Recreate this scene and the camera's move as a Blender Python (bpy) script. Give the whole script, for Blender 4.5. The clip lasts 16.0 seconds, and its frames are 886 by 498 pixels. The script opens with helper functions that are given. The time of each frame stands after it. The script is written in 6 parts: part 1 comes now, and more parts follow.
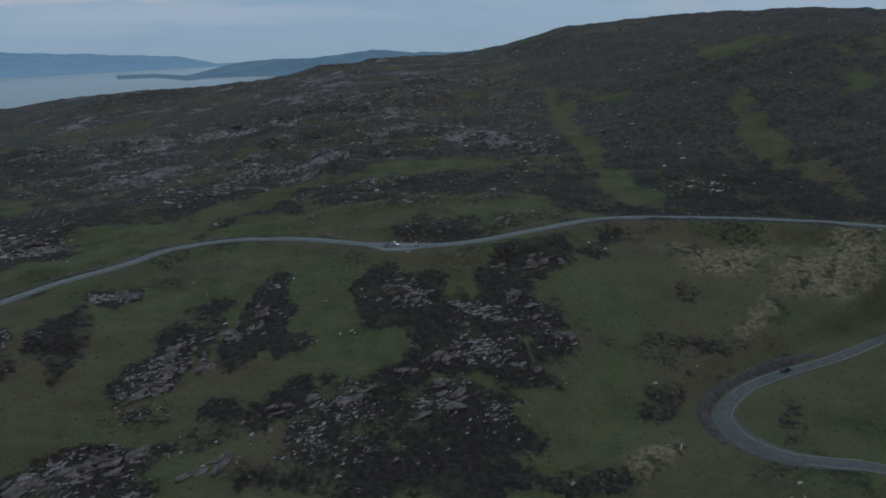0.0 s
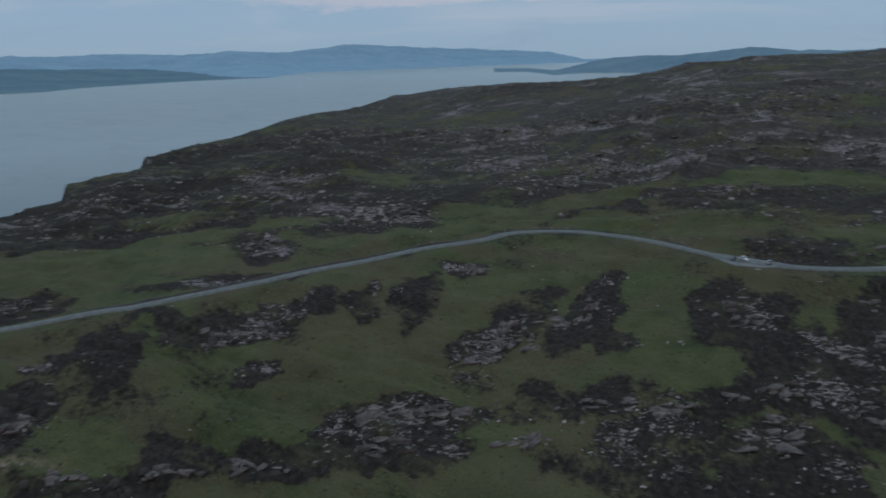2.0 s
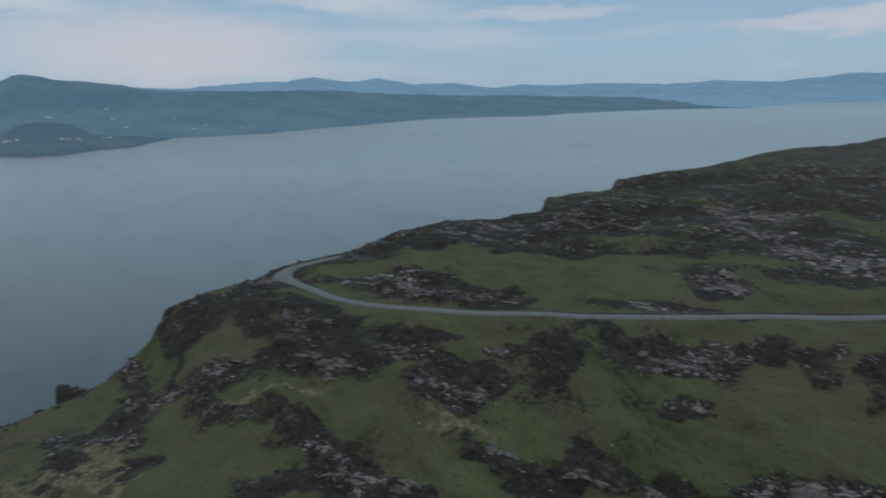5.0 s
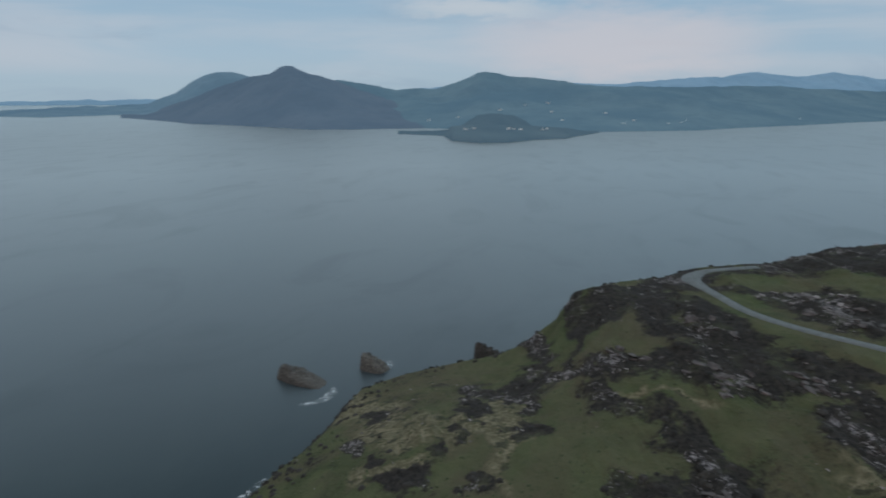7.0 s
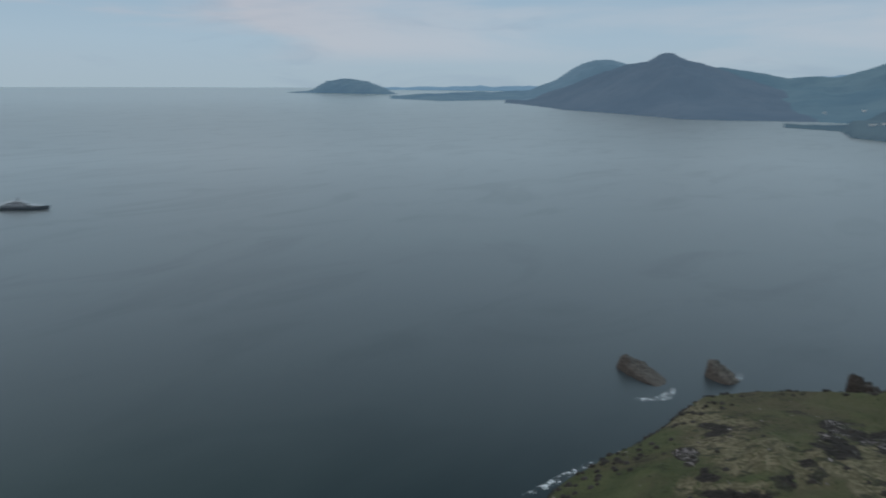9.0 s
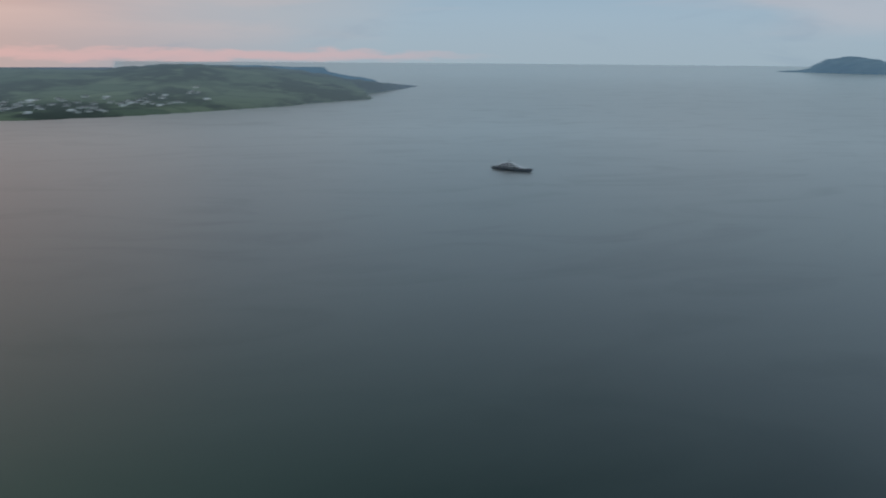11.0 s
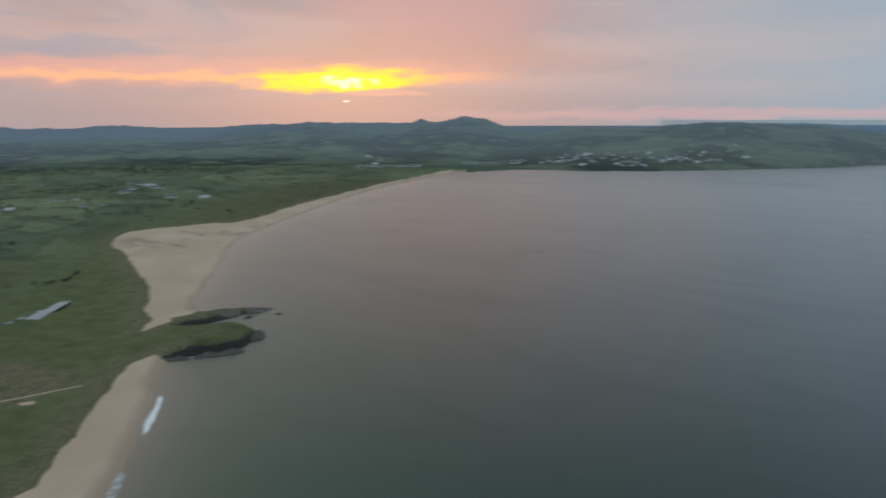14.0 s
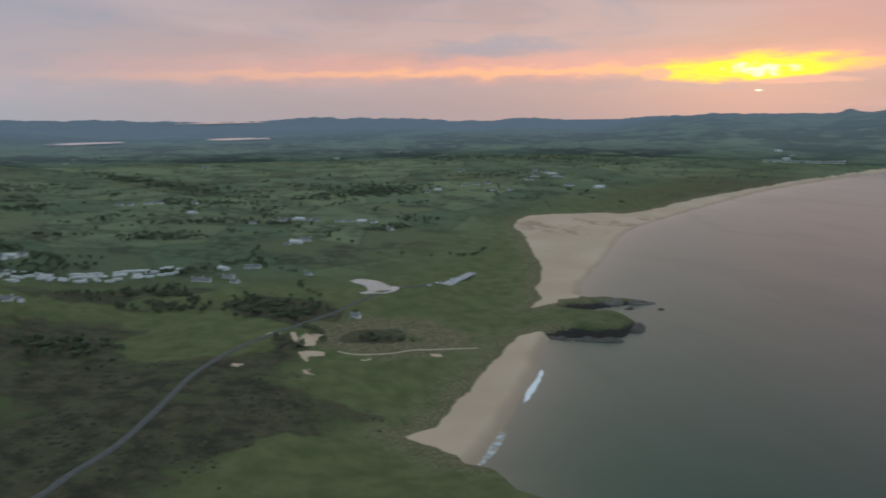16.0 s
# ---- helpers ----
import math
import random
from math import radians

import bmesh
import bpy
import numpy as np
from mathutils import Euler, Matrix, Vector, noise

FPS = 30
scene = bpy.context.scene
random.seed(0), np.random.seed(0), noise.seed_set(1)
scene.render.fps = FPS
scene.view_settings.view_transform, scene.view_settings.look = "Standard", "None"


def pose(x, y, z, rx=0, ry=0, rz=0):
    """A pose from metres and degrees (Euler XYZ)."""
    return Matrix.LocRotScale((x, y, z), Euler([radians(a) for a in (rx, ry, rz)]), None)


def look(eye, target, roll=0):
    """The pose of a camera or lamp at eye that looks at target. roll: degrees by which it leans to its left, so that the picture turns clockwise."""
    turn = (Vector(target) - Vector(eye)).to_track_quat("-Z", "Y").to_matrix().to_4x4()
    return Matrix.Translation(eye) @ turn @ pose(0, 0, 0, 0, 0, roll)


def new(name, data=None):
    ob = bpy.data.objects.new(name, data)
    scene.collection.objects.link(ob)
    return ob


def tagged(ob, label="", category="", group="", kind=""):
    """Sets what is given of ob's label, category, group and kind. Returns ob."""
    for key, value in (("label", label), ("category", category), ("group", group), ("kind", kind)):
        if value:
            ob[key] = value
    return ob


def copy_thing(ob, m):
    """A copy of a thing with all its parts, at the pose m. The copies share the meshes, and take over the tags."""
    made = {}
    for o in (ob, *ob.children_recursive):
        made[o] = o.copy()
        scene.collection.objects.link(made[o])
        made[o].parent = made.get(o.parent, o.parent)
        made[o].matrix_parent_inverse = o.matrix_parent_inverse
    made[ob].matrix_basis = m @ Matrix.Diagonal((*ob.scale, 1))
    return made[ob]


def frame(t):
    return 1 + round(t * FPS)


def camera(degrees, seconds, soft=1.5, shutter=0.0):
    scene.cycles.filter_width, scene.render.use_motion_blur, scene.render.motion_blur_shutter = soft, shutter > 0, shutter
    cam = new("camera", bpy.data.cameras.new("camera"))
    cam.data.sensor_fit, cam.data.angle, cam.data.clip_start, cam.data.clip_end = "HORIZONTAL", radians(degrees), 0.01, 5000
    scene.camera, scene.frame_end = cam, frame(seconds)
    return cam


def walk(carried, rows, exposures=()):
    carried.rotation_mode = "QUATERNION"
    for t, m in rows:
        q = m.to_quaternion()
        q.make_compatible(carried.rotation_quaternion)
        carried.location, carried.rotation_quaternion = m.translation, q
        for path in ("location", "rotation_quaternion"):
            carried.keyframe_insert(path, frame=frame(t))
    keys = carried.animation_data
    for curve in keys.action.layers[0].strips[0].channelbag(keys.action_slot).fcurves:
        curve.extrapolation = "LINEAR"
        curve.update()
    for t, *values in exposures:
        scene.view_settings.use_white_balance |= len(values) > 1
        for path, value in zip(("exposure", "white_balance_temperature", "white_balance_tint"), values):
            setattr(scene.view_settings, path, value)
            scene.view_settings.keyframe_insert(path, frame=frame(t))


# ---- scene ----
EXPOSURES = [(0.0, 0.07, 5880, 9), (1.5, 0.16, 5940, 9), (3.0, 0.28, 6030, 9), (5.5, 0.40, 6250, 8), (10.0, 0.35, 6430, 9), (12.5, 0.20, 6290, 8), (16.0, 0.26, 6300, 9)]
EYE = 180.0  # the drone hangs this high over the sea and only turns
PATH = [  # seconds, heading to the left of +y, pitch, lean
    (0.0, 0.00, -15.95, -2.08),
    (0.5, 3.37, -15.89, -2.11),
    (1.0, 13.46, -15.67, -1.86),
    (1.5, 23.22, -15.50, -1.49),
    (2.0, 28.50, -15.40, -1.33),
    (2.5, 35.77, -15.34, -1.15),
    (3.0, 42.79, -13.91, -0.93),
    (3.2, 44.49, -13.89, -0.92),
    (5.3, 70.70, -12.36, -0.64),
    (5.5, 74.10, -12.36, -0.61),
    (6.0, 82.57, -12.40, -0.52),
    (6.5, 91.99, -12.45, -0.43),
    (7.0, 99.68, -12.56, -0.23),
    (7.5, 106.76, -12.74, -0.08),
    (8.0, 112.62, -12.93, 0.08),
    (8.5, 120.51, -13.18, 0.09),
    (9.0, 129.21, -13.53, 0.25),
    (9.5, 137.78, -13.90, 0.36),
    (10.0, 147.06, -14.24, 0.38),
    (10.2, 150.89, -14.45, 0.43),
    (12.3, 188.15, -15.71, 0.11),
    (12.5, 190.42, -15.26, 0.14),
    (13.0, 195.20, -13.32, 0.01),
    (13.5, 198.99, -10.94, -0.07),
    (14.0, 208.65, -10.95, -0.21),
    (14.5, 219.19, -11.12, -0.45),
    (15.0, 226.26, -11.23, -0.62),
    (15.5, 232.91, -11.27, -0.77),
    (16.0, 240.59, -11.31, -0.90),
]
cam = camera(65.3, 16.0, soft=1.8, shutter=0.5)
walk(cam, [(t, pose(0, 0, EYE, 90 + pitch, 0, yaw) @ pose(0, 0, 0, 0, 0, lean)) for t, yaw, pitch, lean in PATH],
     exposures=EXPOSURES)

# ---------------------------------------------------------------- sky and light
SUN_AZ, SUN_EL = 216.0, 2.2


def bearing(az, r, z=0.0):
    """A place by its heading (degrees to the left of +y), its ground distance and its height."""
    return Vector((-math.sin(radians(az)) * r, math.cos(radians(az)) * r, z))


class Nodes:
    """Short hand for building node trees."""

    def __init__(self, tree):
        self.t = tree
        tree.nodes.clear()

    def add(self, kind, ins=None, **props):
        n = self.t.nodes.new(kind)
        for k, v in props.items():
            setattr(n, k, v)
        for k, v in (ins or {}).items():
            self.put(n.inputs[k], v)
        return n

    def put(self, socket, v):
        if isinstance(v, bpy.types.NodeSocket):
            self.t.links.new(v, socket)
        elif isinstance(v, tuple) and len(v) == 3 and socket.type == "RGBA":
            socket.default_value = (*v, 1)
        else:
            socket.default_value = v

    def math(self, op, a, b=0.0, c=0.0, clamp=False):
        n = self.add("ShaderNodeMath", {0: a, 1: b, 2: c}, operation=op, use_clamp=clamp)
        return n.outputs[0]

    def step(self, v, lo, hi, a=0.0, b=1.0):
        n = self.add("ShaderNodeMapRange", {0: v, 1: lo, 2: hi, 3: a, 4: b}, interpolation_type="SMOOTHSTEP")
        return n.outputs[0]

    def mix(self, f, a, b, how="MIX"):
        n = self.add("ShaderNodeMix", data_type="RGBA", blend_type=how)
        self.put(n.inputs[0], f), self.put(n.inputs[6], a), self.put(n.inputs[7], b)
        return n.outputs[2]

    def noise(self, vec, scale, detail=4.0, rough=0.55, warp=0.0):
        n = self.add("ShaderNodeTexNoise", {"Vector": vec, "Scale": scale, "Detail": detail, "Roughness": rough, "Distortion": warp})
        return n.outputs[0]

    def scaled(self, vec, s):
        return self.add("ShaderNodeVectorMath", {0: vec, 1: s}, operation="MULTIPLY").outputs[0]

    def ramp(self, v, stops):
        n = self.add("ShaderNodeValToRGB", {0: v})
        e = n.color_ramp.elements
        while len(e) < len(stops):
            e.new(0.5)
        for k, (p, c) in enumerate(stops):
            e[k].position, e[k].color = p, (*c, 1)
        return n.outputs[0]


def dusk_sky():
    world = bpy.data.worlds.new("dusk_sky")
    scene.world = world
    world.use_nodes = True
    n = Nodes(world.node_tree)
    way = n.add("ShaderNodeTexCoord").outputs["Generated"]
    xyz = n.add("ShaderNodeSeparateXYZ", {0: way}).outputs
    el = n.math("MULTIPLY", n.math("ARCSINE", xyz[2]), 57.2958)
    sun = bearing(SUN_AZ, 1)
    # heading from the sun: 0 at the sun, 180 opposite
    along = n.math("ADD", n.math("MULTIPLY", xyz[0], sun.x), n.math("MULTIPLY", xyz[1], sun.y))
    across = n.math("SUBTRACT", n.math("MULTIPLY", xyz[1], sun.x), n.math("MULTIPLY", xyz[0], sun.y))
    side = n.math("MULTIPLY", n.math("ARCTAN2", across, along), 57.2958)  # positive to the left of the sun
    off = n.math("ABSOLUTE", side)
    back = n.math("MULTIPLY", n.math("ARCTAN2", n.math("MULTIPLY", across, -1.0), n.math("MULTIPLY", along, -1.0)), 57.2958)  # the same, counted from the far side
    lean = n.math("MAXIMUM", n.math("MULTIPLY", side, 0.5), n.math("MULTIPLY", side, -1.06))  # the glow reaches farther to the left
    slim = n.math("MAXIMUM", n.math("MULTIPLY", side, 0.5), n.math("MULTIPLY", side, -2.0))
    e01 = n.math("DIVIDE", el, 90.0, clamp=True)
    cool = n.ramp(e01, [(0.0, (0.30, 0.38, 0.44)), (0.035, (0.29, 0.385, 0.47)), (0.09, (0.23, 0.34, 0.45)), (0.24, (0.28, 0.38, 0.47)), (0.45, (0.31, 0.41, 0.50)), (0.66, (0.95, 1.05, 1.10))])
    warm = n.ramp(e01, [(0.0, (0.39, 0.31, 0.31)), (0.02, (0.41, 0.31, 0.31)), (0.05, (0.52, 0.32, 0.28)), (0.10, (0.385, 0.305, 0.315)), (0.17, (0.25, 0.185, 0.19)), (0.45, (0.15, 0.15, 0.17)), (0.66, (0.95, 1.05, 1.10))])
    cool = n.mix(n.math("MULTIPLY", n.step(off, 112.0, 160.0), n.step(el, 40.0, 20.0)), cool, n.mix(1.0, cool, (0.90, 0.93, 0.96), "MULTIPLY"))
    sky = n.mix(n.step(lean, 50.0, 8.0), cool, warm)
    # long streaks and banks of cloud
    flat = n.scaled(way, (1.7, 1.7, 12.0))
    banks = n.noise(flat, 1.25, 5.0, 0.5, 0.5)
    veil = n.noise(n.scaled(way, (2.0, 2.0, 9.0)), 2.1, 5.0, 0.6, 0.8)
    pink = n.mix(n.step(off, 95.0, 45.0), (0.40, 0.43, 0.48), (0.54, 0.41, 0.40))
    high = n.math("MULTIPLY", n.step(banks, 0.44, 0.68), n.math("MULTIPLY", n.step(el, 0.3, 3.0), n.step(el, 34.0, 22.0)))
    sky = n.mix(n.math("MULTIPLY", high, 0.55), sky, pink)
    sky = n.mix(n.math("MULTIPLY", n.step(veil, 0.52, 0.75), 0.35), sky, (0.22, 0.29, 0.38))
    # single banks of cloud: heading, height, half width, half height, colour, strength
    rag = n.math("MULTIPLY", n.math("SUBTRACT", n.noise(n.scaled(way, (7, 7, 26)), 1.6, 6.0, 0.65), 0.5), 3.6)
    for b_az, b_el, wide_, tall_, tone, much in ((86.0, 3.8, 13.0, 3.4, (0.50, 0.45, 0.47), 0.6), (97.0, 6.6, 7.0, 1.0, (0.47, 0.48, 0.50), 0.5), (74.0, 7.4, 8.0, 0.8, (0.46, 0.47, 0.50), 0.5),
                                                 (33.0, 4.9, 14.0, 1.0, (0.49, 0.45, 0.49), 0.6), (58.0, 6.2, 8.0, 0.7, (0.47, 0.46, 0.50), 0.5), (23.0, 4.8, 5.0, 0.6, (0.45, 0.43, 0.47), 0.6), (209.0, 9.5, 11.0, 6.0, (0.58, 0.32, 0.305), 0.65), (181.0, 6.5, 15.0, 6.0, (0.37, 0.385, 0.415), 0.5), (236.0, 4.9, 8.0, 0.9, (0.34, 0.32, 0.37), 0.75), (188.0, 0.1, 25.0, 0.5, (0.60, 0.38, 0.38), 0.6)):
        from_, at_ = (side, b_az - SUN_AZ) if b_az > 110 else (back, b_az - SUN_AZ + 180.0)
        da = n.math("DIVIDE", n.math("SUBTRACT", from_, at_), wide_)
        de = n.math("DIVIDE", n.math("SUBTRACT", n.math("ADD", el, n.math("MULTIPLY", rag, min(1.0, tall_))), b_el), tall_)
        bank = n.step(n.math("ADD", n.math("MULTIPLY", da, da), n.math("MULTIPLY", de, de)), 1.2, 0.0)
        sky = n.mix(n.math("MULTIPLY", bank, much), sky, tone)
    # burning strip along the horizon and the bright gap at the sun
    wob = n.math("MULTIPLY", n.math("SUBTRACT", n.noise(n.scaled(way, (8, 8, 30)), 2.0, 4.0), 0.5), 1.7)
    line = n.math("ADD", el, wob)
    blush = n.math("MULTIPLY", n.step(n.math("ABSOLUTE", n.math("SUBTRACT", line, 3.3)), 1.5, 0.2), n.step(slim, 34.0, 8.0))
    sky = n.mix(n.math("MULTIPLY", blush, 0.7), sky, (0.76, 0.38, 0.31))
    strip = n.math("MULTIPLY", n.step(n.math("ABSOLUTE", n.math("SUBTRACT", line, 2.95)), 0.55, 0.05), n.step(slim, 30.0, 6.0))
    sky = n.mix(n.math("MULTIPLY", strip, 0.7), sky, (1.02, 0.50, 0.24))
    ew = n.math("DIVIDE", n.math("SUBTRACT", line, 2.7), 0.9)
    aw = n.math("DIVIDE", n.math("ADD", n.math("MULTIPLY", n.math("MAXIMUM", side, 0.0), -0.25), side), 5.4)
    far = n.math("SQRT", n.math("ADD", n.math("MULTIPLY", ew, ew), n.math("MULTIPLY", aw, aw)))
    far = n.math("ADD", far, n.math("MULTIPLY", n.math("SUBTRACT", n.noise(n.scaled(way, (16, 16, 80)), 1.5, 5.0, 0.65), 0.5), 1.1))
    base = n.step(n.math("ADD", n.math("ADD", el, n.math("MULTIPLY", side, 0.06)), n.math("MULTIPLY", wob, 0.35)), 1.75, 2.15)
    sky = n.mix(n.math("MULTIPLY", base, n.step(far, 1.5, 0.9)), sky, (1.0, 0.55, 0.16))
    sky = n.mix(n.math("MULTIPLY", base, n.step(far, 1.15, 0.65)), sky, (1.1, 0.82, 0.06))
    spots = n.noise(n.scaled(way, (60, 60, 60)), 1.0, 2.0)
    sky = n.mix(n.math("MULTIPLY", n.step(far, 0.5, 0.2), n.step(spots, 0.42, 0.55)), sky, (1.6, 1.4, 0.6))
    for b_az, b_el, wide_, tall_, tone, much in ((223.7, 2.5, 1.4, 0.45, (0.70, 0.42, 0.30), 0.9), (213.3, 1.75, 4.2, 0.3, (0.62, 0.38, 0.33), 0.9)):
        da = n.math("DIVIDE", n.math("SUBTRACT", side, b_az - SUN_AZ), wide_)
        de = n.math("DIVIDE", n.math("SUBTRACT", n.math("ADD", el, n.math("MULTIPLY", rag, 0.3)), b_el), tall_)
        bank = n.step(n.math("ADD", n.math("MULTIPLY", da, da), n.math("MULTIPLY", de, de)), 1.0, 0.4)
        sky = n.mix(n.math("MULTIPLY", bank, much), sky, tone)
    # the sun itself, a sliver under the bank
    sx, sy = n.math("DIVIDE", n.math("SUBTRACT", side, 0.4), 0.24), n.math("DIVIDE", n.math("SUBTRACT", el, 1.13), 0.06)
    sliver = n.math("SQRT", n.math("ADD", n.math("MULTIPLY", sx, sx), n.math("MULTIPLY", sy, sy)))
    sky = n.mix(n.step(sliver, 1.2, 0.6), sky, (1.6, 1.3, 1.0))
    air = n.add("ShaderNodeTexSky", sky_type="NISHITA", sun_disc=False, sun_elevation=radians(SUN_EL),
                sun_rotation=radians(-SUN_AZ)).outputs[0]
    sky = n.mix(0.06, sky, n.mix(1.0, air, (0.1, 0.1, 0.1), "MULTIPLY"))
    bg = n.add("ShaderNodeBackground", {"Color": sky, "Strength": 1.0})
    n.add("ShaderNodeOutputWorld", {0: bg.outputs[0]})


dusk_sky()
lamp = bpy.data.lights.new("low_sun", "SUN")
lamp.energy, lamp.angle, lamp.color = 0.05, radians(60), (1.0, 0.62, 0.38)
low_sun = new("low_sun", lamp)
low_sun.matrix_world = look(bearing(SUN_AZ, 900, 160), (0, 0, 0))

# ---------------------------------------------------------------- shape of the land
def squeeze(p):
    """Draws what lies past 1.8 km together along its own line of sight, so that the distance ends as a backdrop 4.7 km off."""
    p = np.asarray(p, float)
    near, span = 1800.0, 2900.0
    r = np.maximum(np.hypot(p[..., 0], p[..., 1]), 1.0)
    k = np.where(r > near, (near + span * (r - near) / (span + np.maximum(r - near, 0))) / r, 1.0)[..., None]
    return p * k + (1 - k) * np.array([0, 0, EYE])


def polar(rows):
    return [tuple(bearing(a, r).xy) for a, r in rows]


def rounded(rows, step=4.0):
    """A path through the rows (Catmull-Rom), cut into short steps."""
    p = np.array(rows, float)
    p = np.vstack([2 * p[0] - p[1], p, 2 * p[-1] - p[-2]])
    out = []
    for k in range(1, len(p) - 2):
        m = max(2, int(np.linalg.norm(p[k + 1, :2] - p[k, :2]) / step))
        t = np.linspace(0, 1, m, endpoint=False)[:, None]
        a, b, c, d = p[k - 1:k + 3]
        out.append(0.5 * (2 * b + (c - a) * t + (2 * a - 5 * b + 4 * c - d) * t * t + (3 * b - a - 3 * c + d) * t ** 3))
    return np.vstack(out + [p[-2:-1]])


# outer shore of the rocky head, then the hidden cove below the drone, the strand, and the far head with its village
HEAD_SHORE = polar([(2, 3000), (12, 2300), (20, 1750), (32, 1420), (40, 1170), (45, 1010), (50.5, 880), (52.5, 840), (56.5, 745), (58, 690),
                    (62, 625), (69.5, 590), (73.4, 540), (76.4, 512), (79, 492), (81, 476), (84.5, 452), (88.7, 428), (89.9, 410), (92, 408),
                    (95, 412), (97.4, 418), (103.5, 408), (106.9, 398), (109.4, 372), (112, 338), (115.1, 305), (119.9, 274), (126, 236),
                    (135, 228), (150, 205), (175, 188), (200, 192), (218, 222), (228, 262), (234, 298)])
STRAND = [(255, -176), (274, -169), (300, -203), (344, -254), (418, -328), (415, -342), (412, -350), (401, -358), (394, -371), (391, -385), (397, -401),
          (401, -413), (413, -421), (428, -425), (441, -421), (449, -408), (460, -396), (472, -391), (472, -403), (464, -419), (460, -441), (455, -457),
          (452, -478), (467, -470), (477, -458), (488, -454), (491, -438), (500, -432), (510, -445), (534, -463), (559, -495), (608, -559), (676, -642),
          (744, -731), (790, -837), (842, -985), (907, -1182), (979, -1468), (1012, -1734), (1027, -1961)]
FAR_SHORE = [(895, -2168), (679, -2217), (504, -2281), (223, -2503), (-40, -2740), (-135, -2900), (-277, -3040), (-400, -3117), (-425, -3300), (-370, -3560), (-504, -3703), (-747, -4196), (-918, -4545),
             (-760, -5200), (-713, -6123), (-300, -7600), (2500, -15000), (15000, -15000), (19000, 0), (15000, 15000), (300, 9000), (-60, 4200)]
LAND = np.array(HEAD_SHORE + STRAND[:29] + [tuple(q) for q in rounded(STRAND[29:], 45.0)] + FAR_SHORE)

# roads: plan and height
TOP_ROAD = [(300, 290, 86), (222, 333, 88), (182, 349, 89), (127, 360, 90), (84, 359, 91), (44, 335, 92), (21, 322, 92), (-1, 315, 92), (-22, 315, 92),
            (-39, 322, 92), (-63, 333, 92), (-88, 342, 91), (-110, 341, 91), (-136, 331, 90), (-148, 310, 89.5), (-168, 289, 88.5), (-183, 264, 87.5),
            (-200, 241, 86.5), (-215, 219, 85), (-230, 197, 84), (-246, 177, 82.5), (-257, 169, 81.5), (-277, 143, 80), (-297, 123, 79),
            (-316, 106, 78), (-340, 92, 77), (-371, 84, 76), (-394, 79, 75), (-409, 77, 75), (-428, 86, 74), (-436, 97, 74), (-452, 125, 73)]
LOW_ROAD = [(300, 290, 60), (230, 288, 58), (187, 271, 56), (158, 256, 55), (132, 246, 54), (115, 238, 53), (104, 228, 53), (97.5, 219, 52),
            (97, 208, 52), (101, 201, 51), (110, 195, 50), (122, 191, 50), (137, 188, 49), (180, 165, 47), (235, 100, 45), (262, 50, 43),
            (277, 19, 42), (294, 7, 40), (315, -11, 38), (348, -28, 34), (388, -47, 30), (418, -64, 28), (459, -97, 24), (489, -129, 20),
            (515, -163, 16), (537, -198, 14), (558, -220, 12), (581, -247, 10), (593, -270, 9), (597, -290, 9), (599, -320, 8), (604, -350, 7)]

# heights of slopes, crests and plains: heading, distance, height
CREST = [(-32, 850, 204), (-27, 870, 212), (-20.6, 900, 213), (-13.6, 950, 209), (-10, 970, 205), (-5.8, 1000, 187), (-2.7, 1100, 178), (0.5, 1100, 177),
         (5.4, 1150, 172), (9.5, 1200, 165), (13, 1250, 147), (19.4, 1300, 137), (26, 1250, 134), (32, 1200, 123), (35.4, 1080, 113), (39.6, 1020, 109),
         (44.7, 930, 91), (50.9, 800, 90), (56.3, 680, 86), (62, 580, 76), (66, 545, 82), (69.5, 520, 77), (73.4, 480, 72), (76.4, 470, 71)]
SLOPE = [(-30, 600, 128), (-20, 560, 122), (-10, 620, 128), (0, 690, 147), (8, 640, 138), (2, 470, 106), (-24, 460, 97), (12, 480, 104), (20, 560, 108), (30, 600, 100),
         (40, 600, 96), (50, 480, 84), (60, 430, 79), (30, 900, 117), (10, 900, 158), (70, 400, 77), (-32, 1300, 190), (-15, 1500, 200), (5, 1700, 130), (25, 1500, 90)]
BROW = [(81, 440, 71), (84.5, 422, 71), (88.2, 405, 75), (90.3, 384, 50), (93.2, 372, 37), (97.4, 378, 27), (103.5, 372, 21), (107, 362, 18), (110.5, 318, 19),
        (113.5, 288, 20), (117.6, 256, 17), (122, 228, 14), (130, 200, 18), (140, 170, 26), (85, 300, 62), (100, 280, 42), (75, 250, 62), (95, 200, 48), (55, 200, 58),
        (35, 200, 60), (15, 195, 57), (0, 190, 52), (-20, 180, 46), (20, 262, 75), (-5, 255, 70), (45, 250, 71)]
UNDER = [(0, 60, 46), (90, 60, 44), (180, 60, 40), (270, 60, 44), (180, 140, 34), (150, 160, 34), (215, 160, 32), (240, 200, 34), (270, 180, 42), (300, 180, 46),
         (330, 180, 47), (300, 420, 100), (280, 450, 60), (320, 600, 135), (290, 900, 150), (300, 1500, 160), (330, 1500, 200), (250, 330, 14), (256, 330, 24),
         (243, 356, 4), (240, 385, 3), (237, 445, 3), (234, 545, 3), (248, 400, 9), (250, 480, 10), (229.5, 556, 11), (226.5, 572, 9), (228, 640, 6), (240, 560, 5), (265, 500, 24), (272, 450, 36)]
